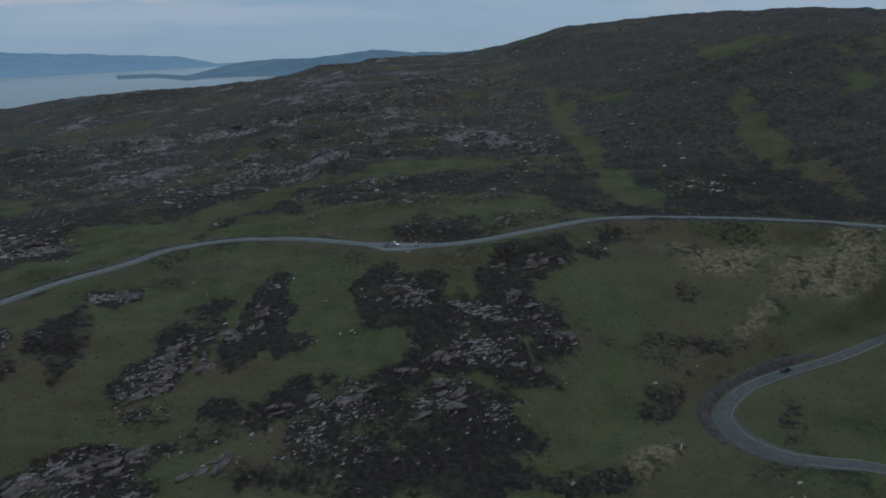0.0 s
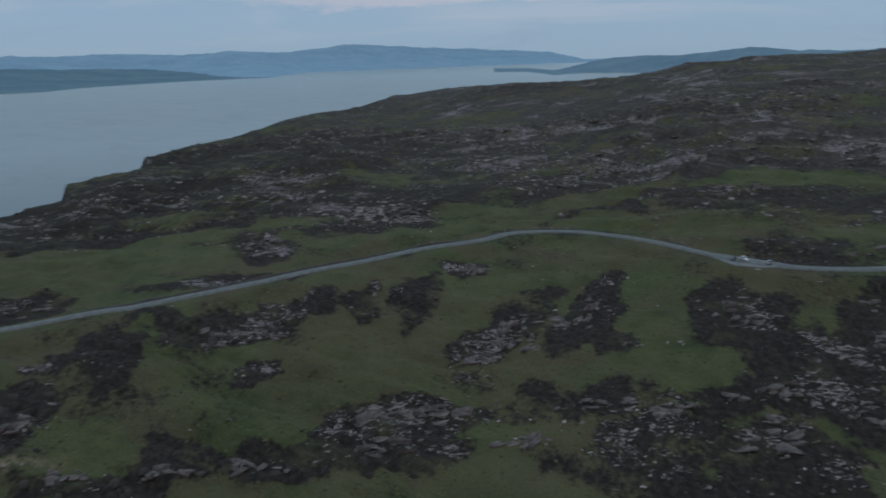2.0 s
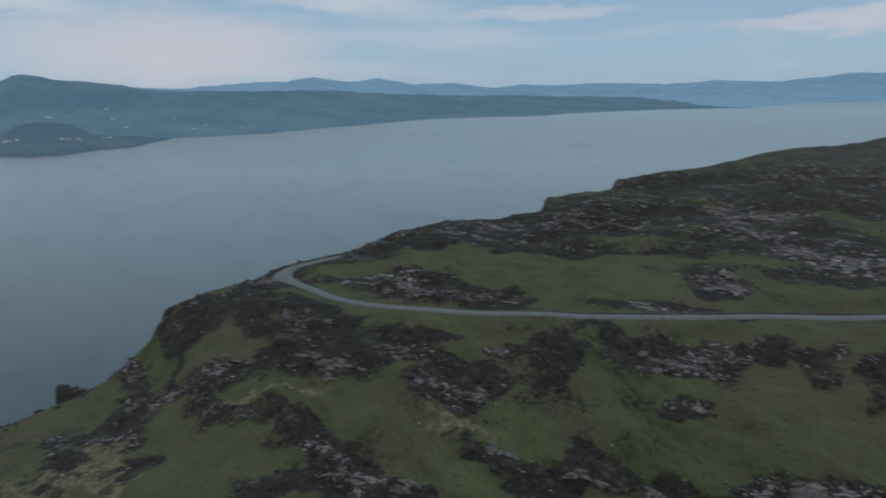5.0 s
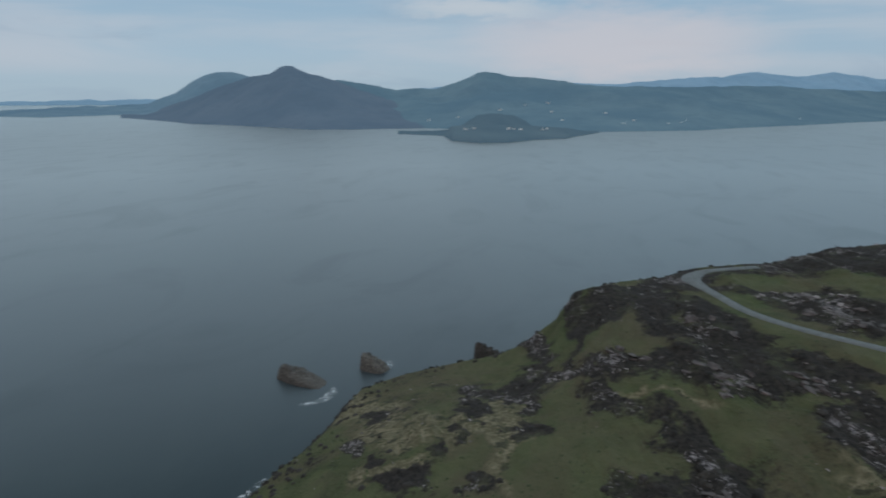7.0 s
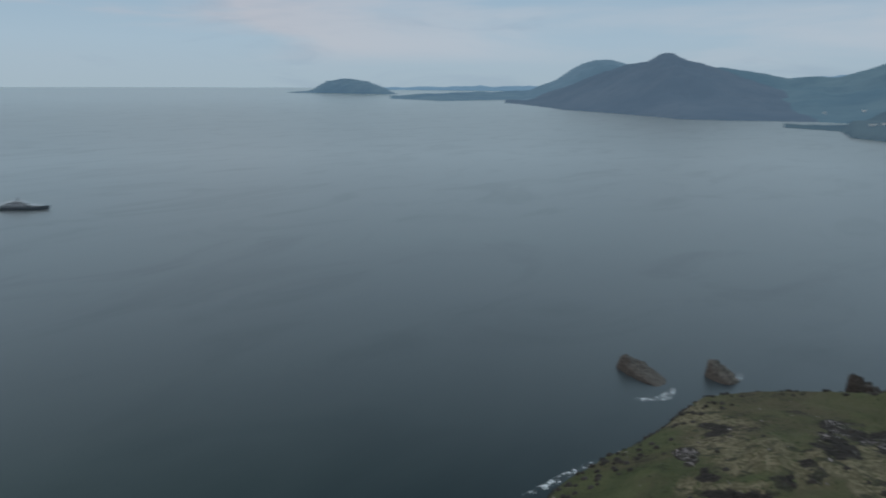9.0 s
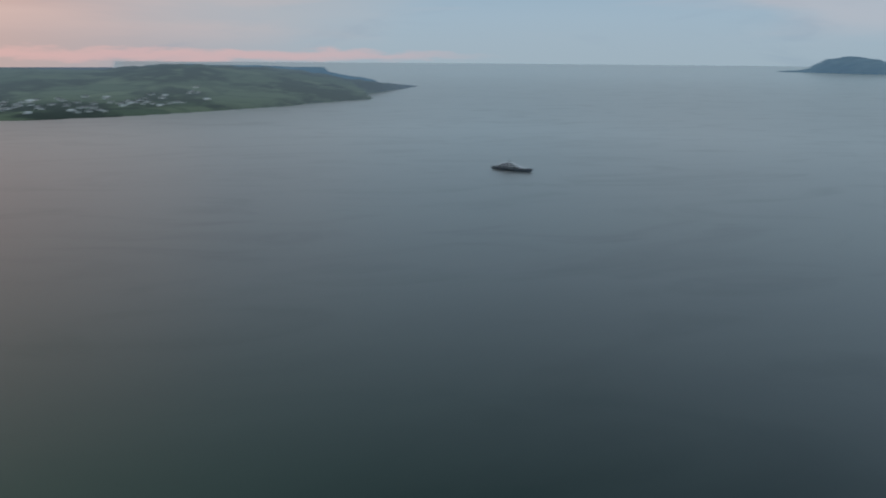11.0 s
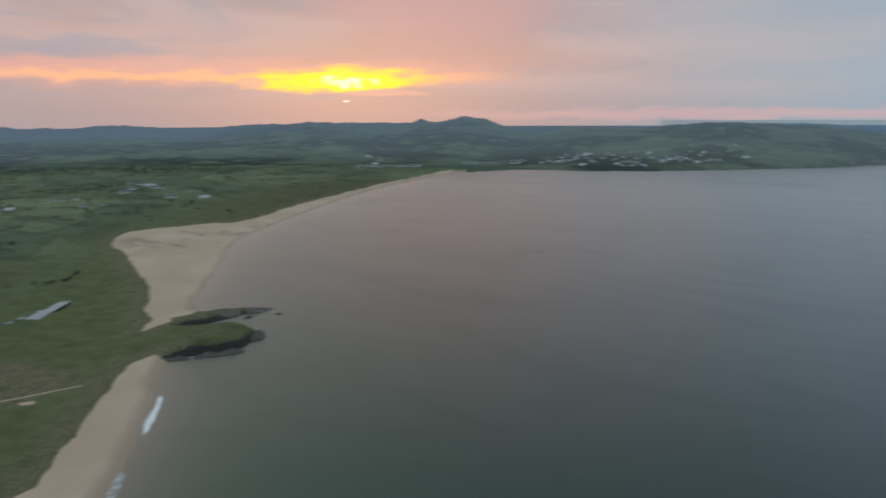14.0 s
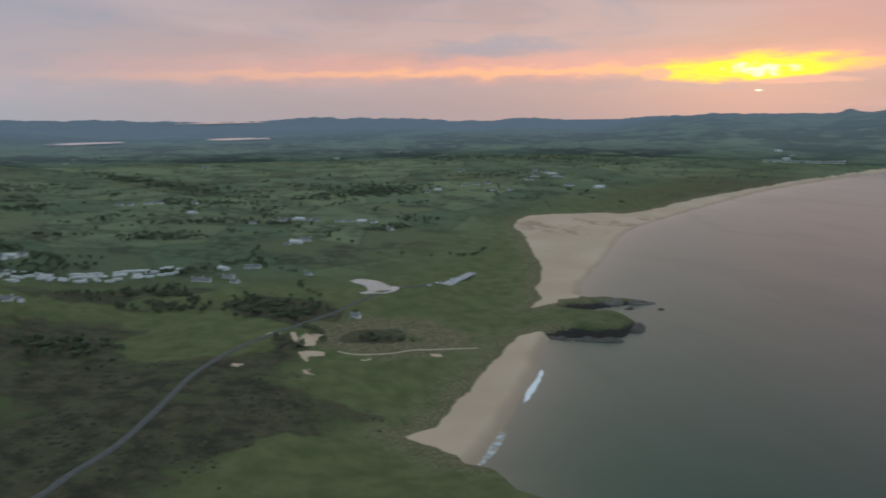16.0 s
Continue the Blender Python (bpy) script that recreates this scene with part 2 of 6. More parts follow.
PLAIN = [(246, 650, 4), (238, 720, 3.5), (234, 850, 3.5), (235, 1010, 3), (234, 1120, 3), (228, 1225, 3), (220, 1460, 5), (214, 1830, 6), (210, 2050, 6), (240, 1000, 6),
         (255, 700, 14), (270, 700, 26), (250, 1000, 10), (265, 1000, 24), (275, 1200, 50), (245, 1500, 14), (260, 1600, 25), (230, 1800, 22), (220, 2200, 20), (275, 2200, 50),
         (250, 2500, 30), (235, 2700, 40), (222, 3000, 55), (212, 2700, 30), (205, 2600, 20), (265, 3500, 55), (245, 4000, 60), (255, 6000, 90), (236, 5000, 90), (272, 6000, 120)]
NORTH = [(222, 4500, 128), (217, 4400, 140), (212, 4400, 134), (206.6, 4300, 171), (203, 4000, 99), (200, 4000, 93), (198.5, 3800, 120), (196, 3600, 118), (194, 3600, 110), (190, 3600, 133),
         (186, 3500, 143), (180.7, 3700, 129), (176.2, 4300, 120), (173.6, 4800, 60), (170, 4300, 18), (173, 3300, 18), (198, 2600, 28), (190, 2700, 40), (184, 2900, 50),
         (178, 3100, 50), (226, 6000, 90), (233, 7000, 108), (244, 7500, 118), (250, 7000, 128), (258, 7500, 98), (265, 9000, 125), (273, 9000, 165), (285, 6000, 300)]


# how high the brow of the rocky head stands, as heading and angle
BROWLINE = [(-60, 6), (-34, 1.6), (-31.9, 1.63), (-27.2, 2.12), (-20.5, 2.1), (-13.6, 1.77), (-10.2, 1.5), (-5.8, 0.39), (-2.6, -0.15), (0.5, -0.21), (5.5, -0.47),
            (9.5, -0.8), (13.1, -1.6), (19.4, -2.07), (25.0, -2.05), (26.3, -2.18), (32.3, -2.79), (35.5, -3.67), (39.6, -4.08), (44.7, -5.55), (51.7, -6.69),
            (52.1, -7.59), (57.2, -8.23), (57.6, -9.33), (64.7, -10.15), (69.6, -10.96), (73.5, -12.53), (76.4, -13.01), (78.6, -13.55), (81, -14.2), (84.5, -14.8),
            (88.7, -15.9), (90, -18.2), (93, -20.4), (94.9, -21.3), (97.4, -21.7), (103.5, -22.9), (107, -23.9), (110, -26.8), (112.1, -28.3), (115.1, -29.7),
            (117.6, -31), (121, -33), (140, -36)]
# how high the far skyline stands, as heading and angle, and how far off it lies
SKYLINE = [(160, -3), (168.4, -2.31), (170, -2.1), (172.7, -1.85), (175, -1.5), (177.5, -1.12), (179.5, -0.86), (181, -0.76), (186.1, -0.6), (190.2, -0.75), (194.2, -1.11), (196.5, -0.94),
           (199.2, -0.9), (200.5, -1.24), (203.1, -1.16), (205.3, -0.2), (206.9, -0.1), (209, -0.52), (209.8, -0.5), (210.4, -0.23), (211, -0.5), (217, -0.5), (222, -0.62), (224.9, -0.7), (227, -0.94),
           (233.7, -0.63), (236.9, -0.9), (244.3, -0.52), (250.6, -0.42), (257.6, -0.65), (265.6, -0.37), (272.6, -0.11), (345, 0.5)]
RIDGE = [(160, 3900), (172, 4000), (178, 4200), (186, 3700), (196, 3900), (206, 4300), (222, 4600), (230, 6500), (250, 7500), (275, 8500), (345, 9000)]


def spread(x, y):
    """Plan coordinates in which near and far detail weigh alike."""
    r = np.hypot(x, y) + 1e-6
    k = np.log1p(r / 60.0) / r
    return np.stack([x * k, y * k], -1)


def thin_plate():
    pts = [(*bearing(a, r).xy, z) for rows in (CREST, SLOPE, BROW, UNDER, PLAIN, NORTH) for a, r, z in rows]
    pts += TOP_ROAD[1::2] + LOW_ROAD[1::2]
    p = np.array(pts)
    c = spread(p[:, 0], p[:, 1])
    d = np.linalg.norm(c[:, None] - c[None], axis=2)
    n = len(p)
    k = np.zeros((n + 3, n + 3))
    k[:n, :n] = d ** 2 * np.log(d + 1e-9) + np.eye(n) * 2e-4
    k[:n, n], k[:n, n + 1:] = 1, c
    k[n:, :n] = k[:n, n:].T
    w = np.linalg.solve(k, np.concatenate([p[:, 2], np.zeros(3)]))
    return c, w


PLATE, WEIGHT = thin_plate()
DICE = np.random.RandomState(7).rand(256, 256)


def grain(x, y):
    """Smooth value noise of wavelength 1, -1 to 1."""
    xi, yi = np.floor(x).astype(int), np.floor(y).astype(int)
    u, v = x - xi, y - yi
    u, v = u * u * (3 - 2 * u), v * v * (3 - 2 * v)
    a, b = DICE[xi & 255, yi & 255], DICE[(xi + 1) & 255, yi & 255]
    c, d = DICE[xi & 255, (yi + 1) & 255], DICE[(xi + 1) & 255, (yi + 1) & 255]
    return 2 * (a + (b - a) * u + (c - a) * v + (a - b - c + d) * u * v) - 1


def fractal(x, y, size, octaves=4, gain=0.5):
    out, amp = 0, 1.0
    for k in range(octaves):
        out = out + amp * grain(x / size + 17.3 * k, y / size + 9.1 * k)
        size, amp = size / 2.03, amp * gain
    return out


def inland(x, y):
    """Distance from the shore, positive on land."""
    a, b = LAND, np.roll(LAND, -1, 0)
    best = np.full(x.shape, 1e9)
    odd = np.zeros(x.shape, bool)
    for (ax, ay), (bx, by) in zip(a, b):
        ex, ey = bx - ax, by - ay
        t = np.clip(((x - ax) * ex + (y - ay) * ey) / (ex * ex + ey * ey), 0, 1)
        best = np.minimum(best, (x - ax - t * ex) ** 2 + (y - ay - t * ey) ** 2)
        if ay != by:
            odd ^= ((ay > y) != (by > y)) & (x < ax + (y - ay) * ex / ey)
    return np.where(odd, 1, -1) * np.sqrt(best)


def smooth(v, lo, hi):
    t = np.clip((v - lo) / (hi - lo), 0, 1)
    return t * t * (3 - 2 * t)


TOP_LINE, LOW_LINE = rounded(TOP_ROAD), rounded(LOW_ROAD)
ROADS = np.vstack([TOP_LINE, LOW_LINE])


def land_height(x, y, full=False):
    """Height of the ground; with full also the distance from the shore and from the roads."""
    x, y = np.asarray(x, float), np.asarray(y, float)
    shape = x.shape
    x, y = x.ravel(), y.ravel()
    z, shore, lane = np.empty(len(x)), np.empty(len(x)), np.full(len(x), 99.0)
    n = len(PLATE)
    for k in range(0, len(x), 40000):
        s = slice(k, k + 40000)
        xs, ys = x[s], y[s]
        r = np.hypot(xs, ys)
        c = spread(xs, ys)
        d2 = (c[:, :1] - PLATE[:, 0]) ** 2 + (c[:, 1:] - PLATE[:, 1]) ** 2
        h = (0.5 * d2 * np.log(d2 + 1e-12)) @ WEIGHT[:n] + WEIGHT[n] + c @ WEIGHT[n + 1:]
        calm = np.where((ys < -160) & (xs > 240), 0.25, 1.0) * 5
        sh = inland(xs + calm * grain(xs / 23, ys / 23), ys + calm * grain(xs / 23 + 40, ys / 23))
        rough = smooth(h, 12, 40)
        swell = fractal(xs, ys, 60, 5, 0.52) * 2.6 * rough * (0.5 + 0.5 * smooth(r, 200, 500))
        lump = np.abs(fractal(xs * 0.55 + ys * 0.15, ys * 1.7 - xs * 0.35, 34, 5, 0.55)) * (3.2 + 2.4 * smooth(r, 350, 520)) * rough * smooth(fractal(xs, ys, 120, 2), -0.2, 0.5)
        far = fractal(xs, ys, 900, 4) * 12 * smooth(r, 2500, 4500)
        dune = fractal(xs, ys, 30, 3) * 0.8 * (1 - rough)
        h = np.maximum(h + swell + lump + far + dune - 1.0, 1.2 + 0.02 * np.minimum(np.maximum(sh, 0), 100))
        # brow of the head, then the far skyline
        turn = np.degrees(np.arctan2(-xs, ys)) % 360
        signed = np.where(turn > 290, turn - 360, turn)
        ragged = 0.10 * fractal(signed, signed * 0.3, 2.2, 4, 0.65) * (1 - smooth(signed, 70, 85))
        brow = EYE + r * np.tan(np.radians(np.interp(signed, *np.array(BROWLINE).T) + ragged))
        h = np.where((signed < 135) & (signed > -60) & (r > 160), np.minimum(h, brow), h)
        sky_el, sky_r = (np.interp(turn, *np.array(rows).T) for rows in (SKYLINE, RIDGE))
        sky_el = sky_el + 0.08 * fractal(turn, turn * 0.2, 1.3, 4, 0.65)
        cap = EYE + r * np.tan(np.radians(sky_el))
        far_off = (turn > 160) & (turn < 290)
        crest = np.where(far_off, np.exp(-((r / sky_r - 1) / 0.13) ** 2), 0)
        h = h * (1 - crest) + (cap - 1) * crest
        h = np.where(far_off & (r > 2300), np.minimum(h, cap - 0.0 - 60 * smooth(np.abs(r / sky_r - 1), 0.0, 0.4)), h)
        h = np.maximum(h, 1.2)
        # roads lie on level benches
        box = (np.abs(xs) < 800) & (np.abs(ys) < 500) & (r > 150)
        q = np.full(len(xs), 99.0)
        if box.any():
            bx, by = xs[box], ys[box]
            d = (bx[:, None] - ROADS[:, 0]) ** 2 + (by[:, None] - ROADS[:, 1]) ** 2
            i = d.argmin(1)
            q[box] = np.sqrt(d[np.arange(len(i)), i])
            w = 1 - smooth(q[box], 8.0, 18.0)
            h[box] = h[box] * (1 - w) + (ROADS[i, 2] - 0.35) * w
        # cliffs and shore
        face = 6 + 0.25 * np.clip(h, 0, 60)
        top = np.clip(sh / face, 0, 1)
        top = top ** 0.7
        h = np.where(sh > 0, 0.15 + h * top, -0.4 - np.minimum(-sh * 0.06, 9))
        z[s], shore[s], lane[s] = h, sh, q
    if full:
        return z.reshape(shape), shore.reshape(shape), lane.reshape(shape)
    return z.reshape(shape)


# ---------------------------------------------------------------- helpers for meshes
def grid_mesh(name, p, material, wrap=False):
    """A sheet from an array of points, rows by columns."""
    rows, cols = p.shape[:2]
    i = np.arange(rows * cols).reshape(rows, cols)
    if wrap:
        i = np.hstack([i, i[:, :1]])
    q = np.stack([i[:-1, :-1], i[:-1, 1:], i[1:, 1:], i[1:, :-1]], -1).reshape(-1, 4)
    me = bpy.data.meshes.new(name)
    me.vertices.add(rows * cols)
    me.vertices.foreach_set("co", p.reshape(-1).astype(np.float32))
    me.loops.add(q.size)
    me.loops.foreach_set("vertex_index", q.reshape(-1).astype(np.int32))
    me.polygons.add(len(q))
    me.polygons.foreach_set("loop_start", np.arange(0, q.size, 4, dtype=np.int32))
    me.polygons.foreach_set("loop_total", np.full(len(q), 4, dtype=np.int32))
    me.polygons.foreach_set("use_smooth", np.ones(len(q), bool))
    me.materials.append(material)
    me.update(calc_edges=True)
    me.validate()
    return me


def lay(me, name, values, kind="FLOAT"):
    """Stores one value, or one vector, for each vertex."""
    at = me.attributes.new(name, kind, "POINT")
    at.data.foreach_set("value" if kind == "FLOAT" else "vector", np.ascontiguousarray(values, np.float32).reshape(-1))


def part(name, bm, material, parent=None, label=""):
    me = bpy.data.meshes.new(name)
    bm.to_mesh(me)
    bm.free()
    me.materials.append(material)
    ob = new(name, me)
    ob.parent = parent
    return tagged(ob, label)


# ---------------------------------------------------------------- materials
def material(name):
    m = bpy.data.materials.new(name)
    m.use_nodes = True
    return m, Nodes(m.node_tree)


def finish(n, colour, rough=0.9, bump=None, strength=0.4, reach=0.3, **more):
    b = n.add("ShaderNodeBsdfPrincipled", {"Base Color": colour, "Roughness": rough})
    for k, v in more.items():
        n.put(b.inputs[k.replace("_", " ")], v)
    if bump is not None:
        n.put(b.inputs["Normal"], n.add("ShaderNodeBump", {"Strength": strength, "Distance": reach, "Height": bump}).outputs[0])
    n.add("ShaderNodeOutputMaterial", {0: b.outputs[0]})


def attribute(n, name, vector=False):
    a = n.add("ShaderNodeAttribute", attribute_name=name)
    return a.outputs["Vector"] if vector else a.outputs["Fac"]


def ground_material():
    m, n = material("moor_and_fields")
    plan = attribute(n, "plan", True)
    green, stone, sand, farm, tan, moor = (attribute(n, k) for k in ("green", "stone", "sand", "farm", "tan", "moor"))
    beds = n.add("ShaderNodeMapping", {"Vector": plan, "Rotation": (0.0, 0.0, radians(-30))}).outputs[0]  # along the run of the rock beds
    slab = n.noise(n.scaled(beds, (0.24, 0.56, 0.5)), 1.0, 6.0, 0.66, 1.4)
    big = n.noise(plan, 0.012, 4.0)
    mid = n.noise(plan, 0.07, 5.0, 0.6)
    fine = n.noise(plan, 0.45, 5.0, 0.65)
    tiny = n.noise(plan, 1.6, 4.0, 0.7)
    grass = n.mix(n.step(mid, 0.35, 0.65), (0.051, 0.062, 0.028), (0.088, 0.096, 0.045))
    grass = n.mix(n.step(n.noise(plan, 0.028, 5.0, 0.6, 0.8), 0.44, 0.60, 0.0, 0.7), grass, (0.088, 0.077, 0.048))
    grass = n.mix(n.math("MULTIPLY", n.step(big, 0.42, 0.64), 0.68), grass, (0.096, 0.080, 0.051))
    grass = n.mix(n.step(n.noise(n.scaled(plan, (1.0, 1.4, 1.0)), 0.021, 5.0, 0.62, 0.5), 0.50, 0.66, 0.0, 0.55), grass, n.mix(n.step(fine, 0.3, 0.7), (0.050, 0.070, 0.027), (0.082, 0.106, 0.043)))
    grass = n.mix(n.step(tiny, 0.4, 0.8, 0.0, 0.5), grass, (0.030, 0.034, 0.014))
    grass = n.mix(n.math("MULTIPLY", attribute(n, "lush"), 0.8), grass, n.mix(n.step(mid, 0.3, 0.7), (0.074, 0.106, 0.038), (0.132, 0.164, 0.068)))
    dry = n.mix(n.step(fine, 0.4, 0.62), (0.096, 0.087, 0.050), (0.200, 0.170, 0.110))
    grass = n.mix(n.math("MULTIPLY", tan, n.step(mid, 0.2, 0.52)), grass, dry)
    grass = n.mix(n.math("MULTIPLY", n.step(green, 0.86, 1.0), n.step(tan, 0.4, 0.0, 0.0, 0.4)), grass, n.mix(n.step(mid, 0.3, 0.7), (0.076, 0.085, 0.040), (0.100, 0.107, 0.054)))
    bush = n.noise(plan, 0.13, 5.0, 0.6, 0.4)
    grass = n.mix(n.math("MULTIPLY", n.math("MULTIPLY", n.step(bush, 0.53, 0.62), n.step(tan, 0.05, 0.5)), n.step(attribute(n, "lush"), 0.5, 0.0, 0.1, 0.85)), grass, (0.034, 0.036, 0.022))
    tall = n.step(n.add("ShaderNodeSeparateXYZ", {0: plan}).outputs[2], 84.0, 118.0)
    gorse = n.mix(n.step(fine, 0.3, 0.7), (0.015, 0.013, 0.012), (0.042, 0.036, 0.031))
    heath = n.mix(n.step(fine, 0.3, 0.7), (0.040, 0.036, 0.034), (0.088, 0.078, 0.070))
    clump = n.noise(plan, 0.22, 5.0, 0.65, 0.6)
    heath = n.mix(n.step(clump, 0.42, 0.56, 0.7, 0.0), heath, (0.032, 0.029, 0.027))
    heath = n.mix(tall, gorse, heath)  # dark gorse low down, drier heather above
    heath = n.mix(n.step(mid, 0.50, 0.66, 0.0, 0.65), heath, n.mix(n.step(clump, 0.4, 0.6), (0.038, 0.042, 0.025), (0.070, 0.068, 0.042)))
    edge = n.math("ADD", green, n.math("MULTIPLY", n.math("SUBTRACT", fine, 0.5), 1.3))
    edge = n.math("ADD", edge, n.math("MULTIPLY", n.math("SUBTRACT", mid, 0.5), 1.3))
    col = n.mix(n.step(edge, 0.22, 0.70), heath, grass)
    scrub = n.mix(n.step(mid, 0.36, 0.62), (0.027, 0.025, 0.020), (0.078, 0.074, 0.044))
    scrub = n.mix(n.step(fine, 0.42, 0.66, 0.0, 0.7), scrub, (0.034, 0.040, 0.022))
    rough = n.noise(plan, 0.035, 5.0, 0.65, 0.6)
    scrub = n.mix(n.step(rough, 0.50, 0.66, 0.0, 0.65), scrub, n.mix(n.step(fine, 0.35, 0.65), (0.050, 0.066, 0.028), (0.084, 0.090, 0.046)))
    bushy = n.math("ADD", moor, n.math("MULTIPLY", n.math("SUBTRACT", mid, 0.5), 1.5))
    col = n.mix(n.math("MULTIPLY", n.step(bushy, 0.22, 0.62), 0.92), col, scrub)
    # field pattern with dark hedge banks
    cells = n.add("ShaderNodeTexVoronoi", {"Vector": n.scaled(plan, (0.0052, 0.0080, 0.0)), "Scale": 1.0, "Randomness": 0.85})
    walls = n.add("ShaderNodeTexVoronoi", {"Vector": n.scaled(plan, (0.0052, 0.0080, 0.0)), "Scale": 1.0, "Randomness": 0.85}, feature="DISTANCE_TO_EDGE")
    pick = n.add("ShaderNodeSeparateColor", {0: cells.outputs["Color"]}).outputs
    # field greens kept cool and pale, with some distance haze mixed in
    crop = n.mix(pick[0], (0.078, 0.112, 0.064), (0.142, 0.174, 0.098))
    crop = n.mix(n.step(pick[1], 0.75, 0.9, 0.0, 0.5), crop, (0.085, 0.086, 0.046))
    crop = n.mix(n.step(fine, 0.45, 0.75, 0.0, 0.3), crop, (0.040, 0.052, 0.024))
    hedge = n.math("ADD", walls.outputs["Distance"], n.math("MULTIPLY", n.math("SUBTRACT", mid, 0.5), 0.10))
    crop = n.mix(n.step(hedge, 0.050, 0.0, 0.0, 0.32), crop, (0.028, 0.038, 0.024))
    thick = n.math("MULTIPLY", n.step(big, 0.46, 0.58), n.step(mid, 0.36, 0.56))
    crop = n.mix(n.math("MULTIPLY", thick, 0.7), crop, (0.030, 0.038, 0.024))
    col = n.mix(n.math("MULTIPLY", n.step(tiny, 0.46, 0.70), 0.45), col, n.mix(1.0, col, (0.5, 0.5, 0.5), "MULTIPLY"))
    col = n.mix(farm, col, crop)
    rock = n.mix(n.step(tiny, 0.3, 0.7), (0.085, 0.075, 0.077), (0.27, 0.238, 0.240))
    rock = n.mix(n.step(n.noise(beds, 2.6, 3.0, 0.6), 0.56, 0.70), rock, (0.42, 0.385, 0.38))
    crack = n.math("ADD", n.math("ADD", stone, n.math("MULTIPLY", n.math("SUBTRACT", tiny, 0.5), 0.5)), n.math("MULTIPLY", n.math("SUBTRACT", slab, 0.5), 2.7))
    col = n.mix(n.step(crack, 0.64, 0.73), col, rock)
    shell = n.mix(n.step(big, 0.3, 0.7), (0.375, 0.292, 0.212), (0.43, 0.340, 0.255))
    rim = n.math("ADD", sand, n.math("MULTIPLY", n.math("SUBTRACT", fine, 0.5), 0.35))
    wet = n.step(n.math("ADD", attribute(n, "shore"), n.math("MULTIPLY", n.math("SUBTRACT", big, 0.5), 10.0)), 10.0, 2.0)
    shell = n.mix(n.math("MULTIPLY", n.step(n.math("ADD", attribute(n, "damp"), n.math("SUBTRACT", mid, 0.5)), 0.2, 0.7), 0.6), shell, (0.21, 0.150, 0.115))
    shell = n.mix(n.math("MULTIPLY", wet, 0.5), shell, (0.24, 0.188, 0.145))
    weed = n.math("ADD", attribute(n, "shore"), n.math("MULTIPLY", n.math("SUBTRACT", fine, 0.5), 9.0))
    col = n.mix(n.step(weed, 5.5, 3.0), col, n.mix(n.step(tiny, 0.4, 0.7), (0.022, 0.021, 0.020), (0.060, 0.054, 0.048)))  # black lichen and weed at the tide line
    col = n.mix(n.step(rim, 0.40, 0.60), col, shell)
    lift = n.math("ADD", n.math("MULTIPLY", fine, 1.0), n.math("MULTIPLY", tiny, 0.5))
    finish(n, col, 0.92, n.math("MULTIPLY", lift, n.step(sand, 0.6, 0.3)), 0.9, 1.2, Specular_IOR_Level=0.15)
    return m


def sea_material(name="evening_sea", far=False):
    """Wind-roughened sea, dark when looked into and bright at a grazing view; the far sheet pales towards the horizon
    by haze added as emission.
    """
    m, n = material(name)
    plan = attribute(n, "plan", True)
    wind = n.noise(n.scaled(plan, (0.0016, 0.0045, 0.0)), 1.0, 5.0, 0.6, 1.0)
    swell = n.noise(n.scaled(plan, (0.05, 0.09, 0.0)), 1.0, 4.0, 0.6)
    ripple = n.noise(n.scaled(plan, (0.30, 0.42, 0.0)), 1.0, 4.0, 0.6)
    col = n.mix(n.step(wind, 0.35, 0.65), (0.009, 0.018, 0.026), (0.014, 0.024, 0.031))
    if not far:
        col = n.mix(attribute(n, "shallow"), col, (0.052, 0.086, 0.060))
        col = n.mix(n.math("MULTIPLY", attribute(n, "sandy"), 0.85), col, (0.23, 0.185, 0.145))
    waves = n.math("ADD", swell, n.math("MULTIPLY", ripple, 0.5))
    dent = n.add("ShaderNodeBump", {"Strength": 0.10, "Distance": 0.9, "Height": waves}).outputs[0]
    body = n.add("ShaderNodeBsdfDiffuse", {"Color": col})
    shine = n.add("ShaderNodeBsdfGlossy", {"Color": (0.96, 0.98, 0.96), "Roughness": 0.34, "Normal": dent}, distribution="GGX")
    calm = n.noise(n.scaled(plan, (0.0040, 0.0080, 0.0)), 1.0, 4.0, 0.55, 1.5)
    graze = n.math("POWER", n.add("ShaderNodeLayerWeight", {"Blend": 0.5}).outputs["Facing"], 3.2)
    out = n.add("ShaderNodeMixShader", {0: n.math("ADD", -0.042, n.math("MULTIPLY", graze, n.step(calm, 0.25, 0.55, 0.85, 0.93)), clamp=True), 1: body.outputs[0], 2: shine.outputs[0]})
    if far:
        # haze put in as emission that grows with distance
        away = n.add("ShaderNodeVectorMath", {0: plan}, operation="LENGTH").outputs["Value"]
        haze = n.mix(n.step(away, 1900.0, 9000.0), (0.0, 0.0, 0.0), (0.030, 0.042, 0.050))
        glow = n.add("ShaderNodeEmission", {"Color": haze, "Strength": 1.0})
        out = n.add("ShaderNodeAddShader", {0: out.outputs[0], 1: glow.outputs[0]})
    n.add("ShaderNodeOutputMaterial", {0: out.outputs[0]})
    return m


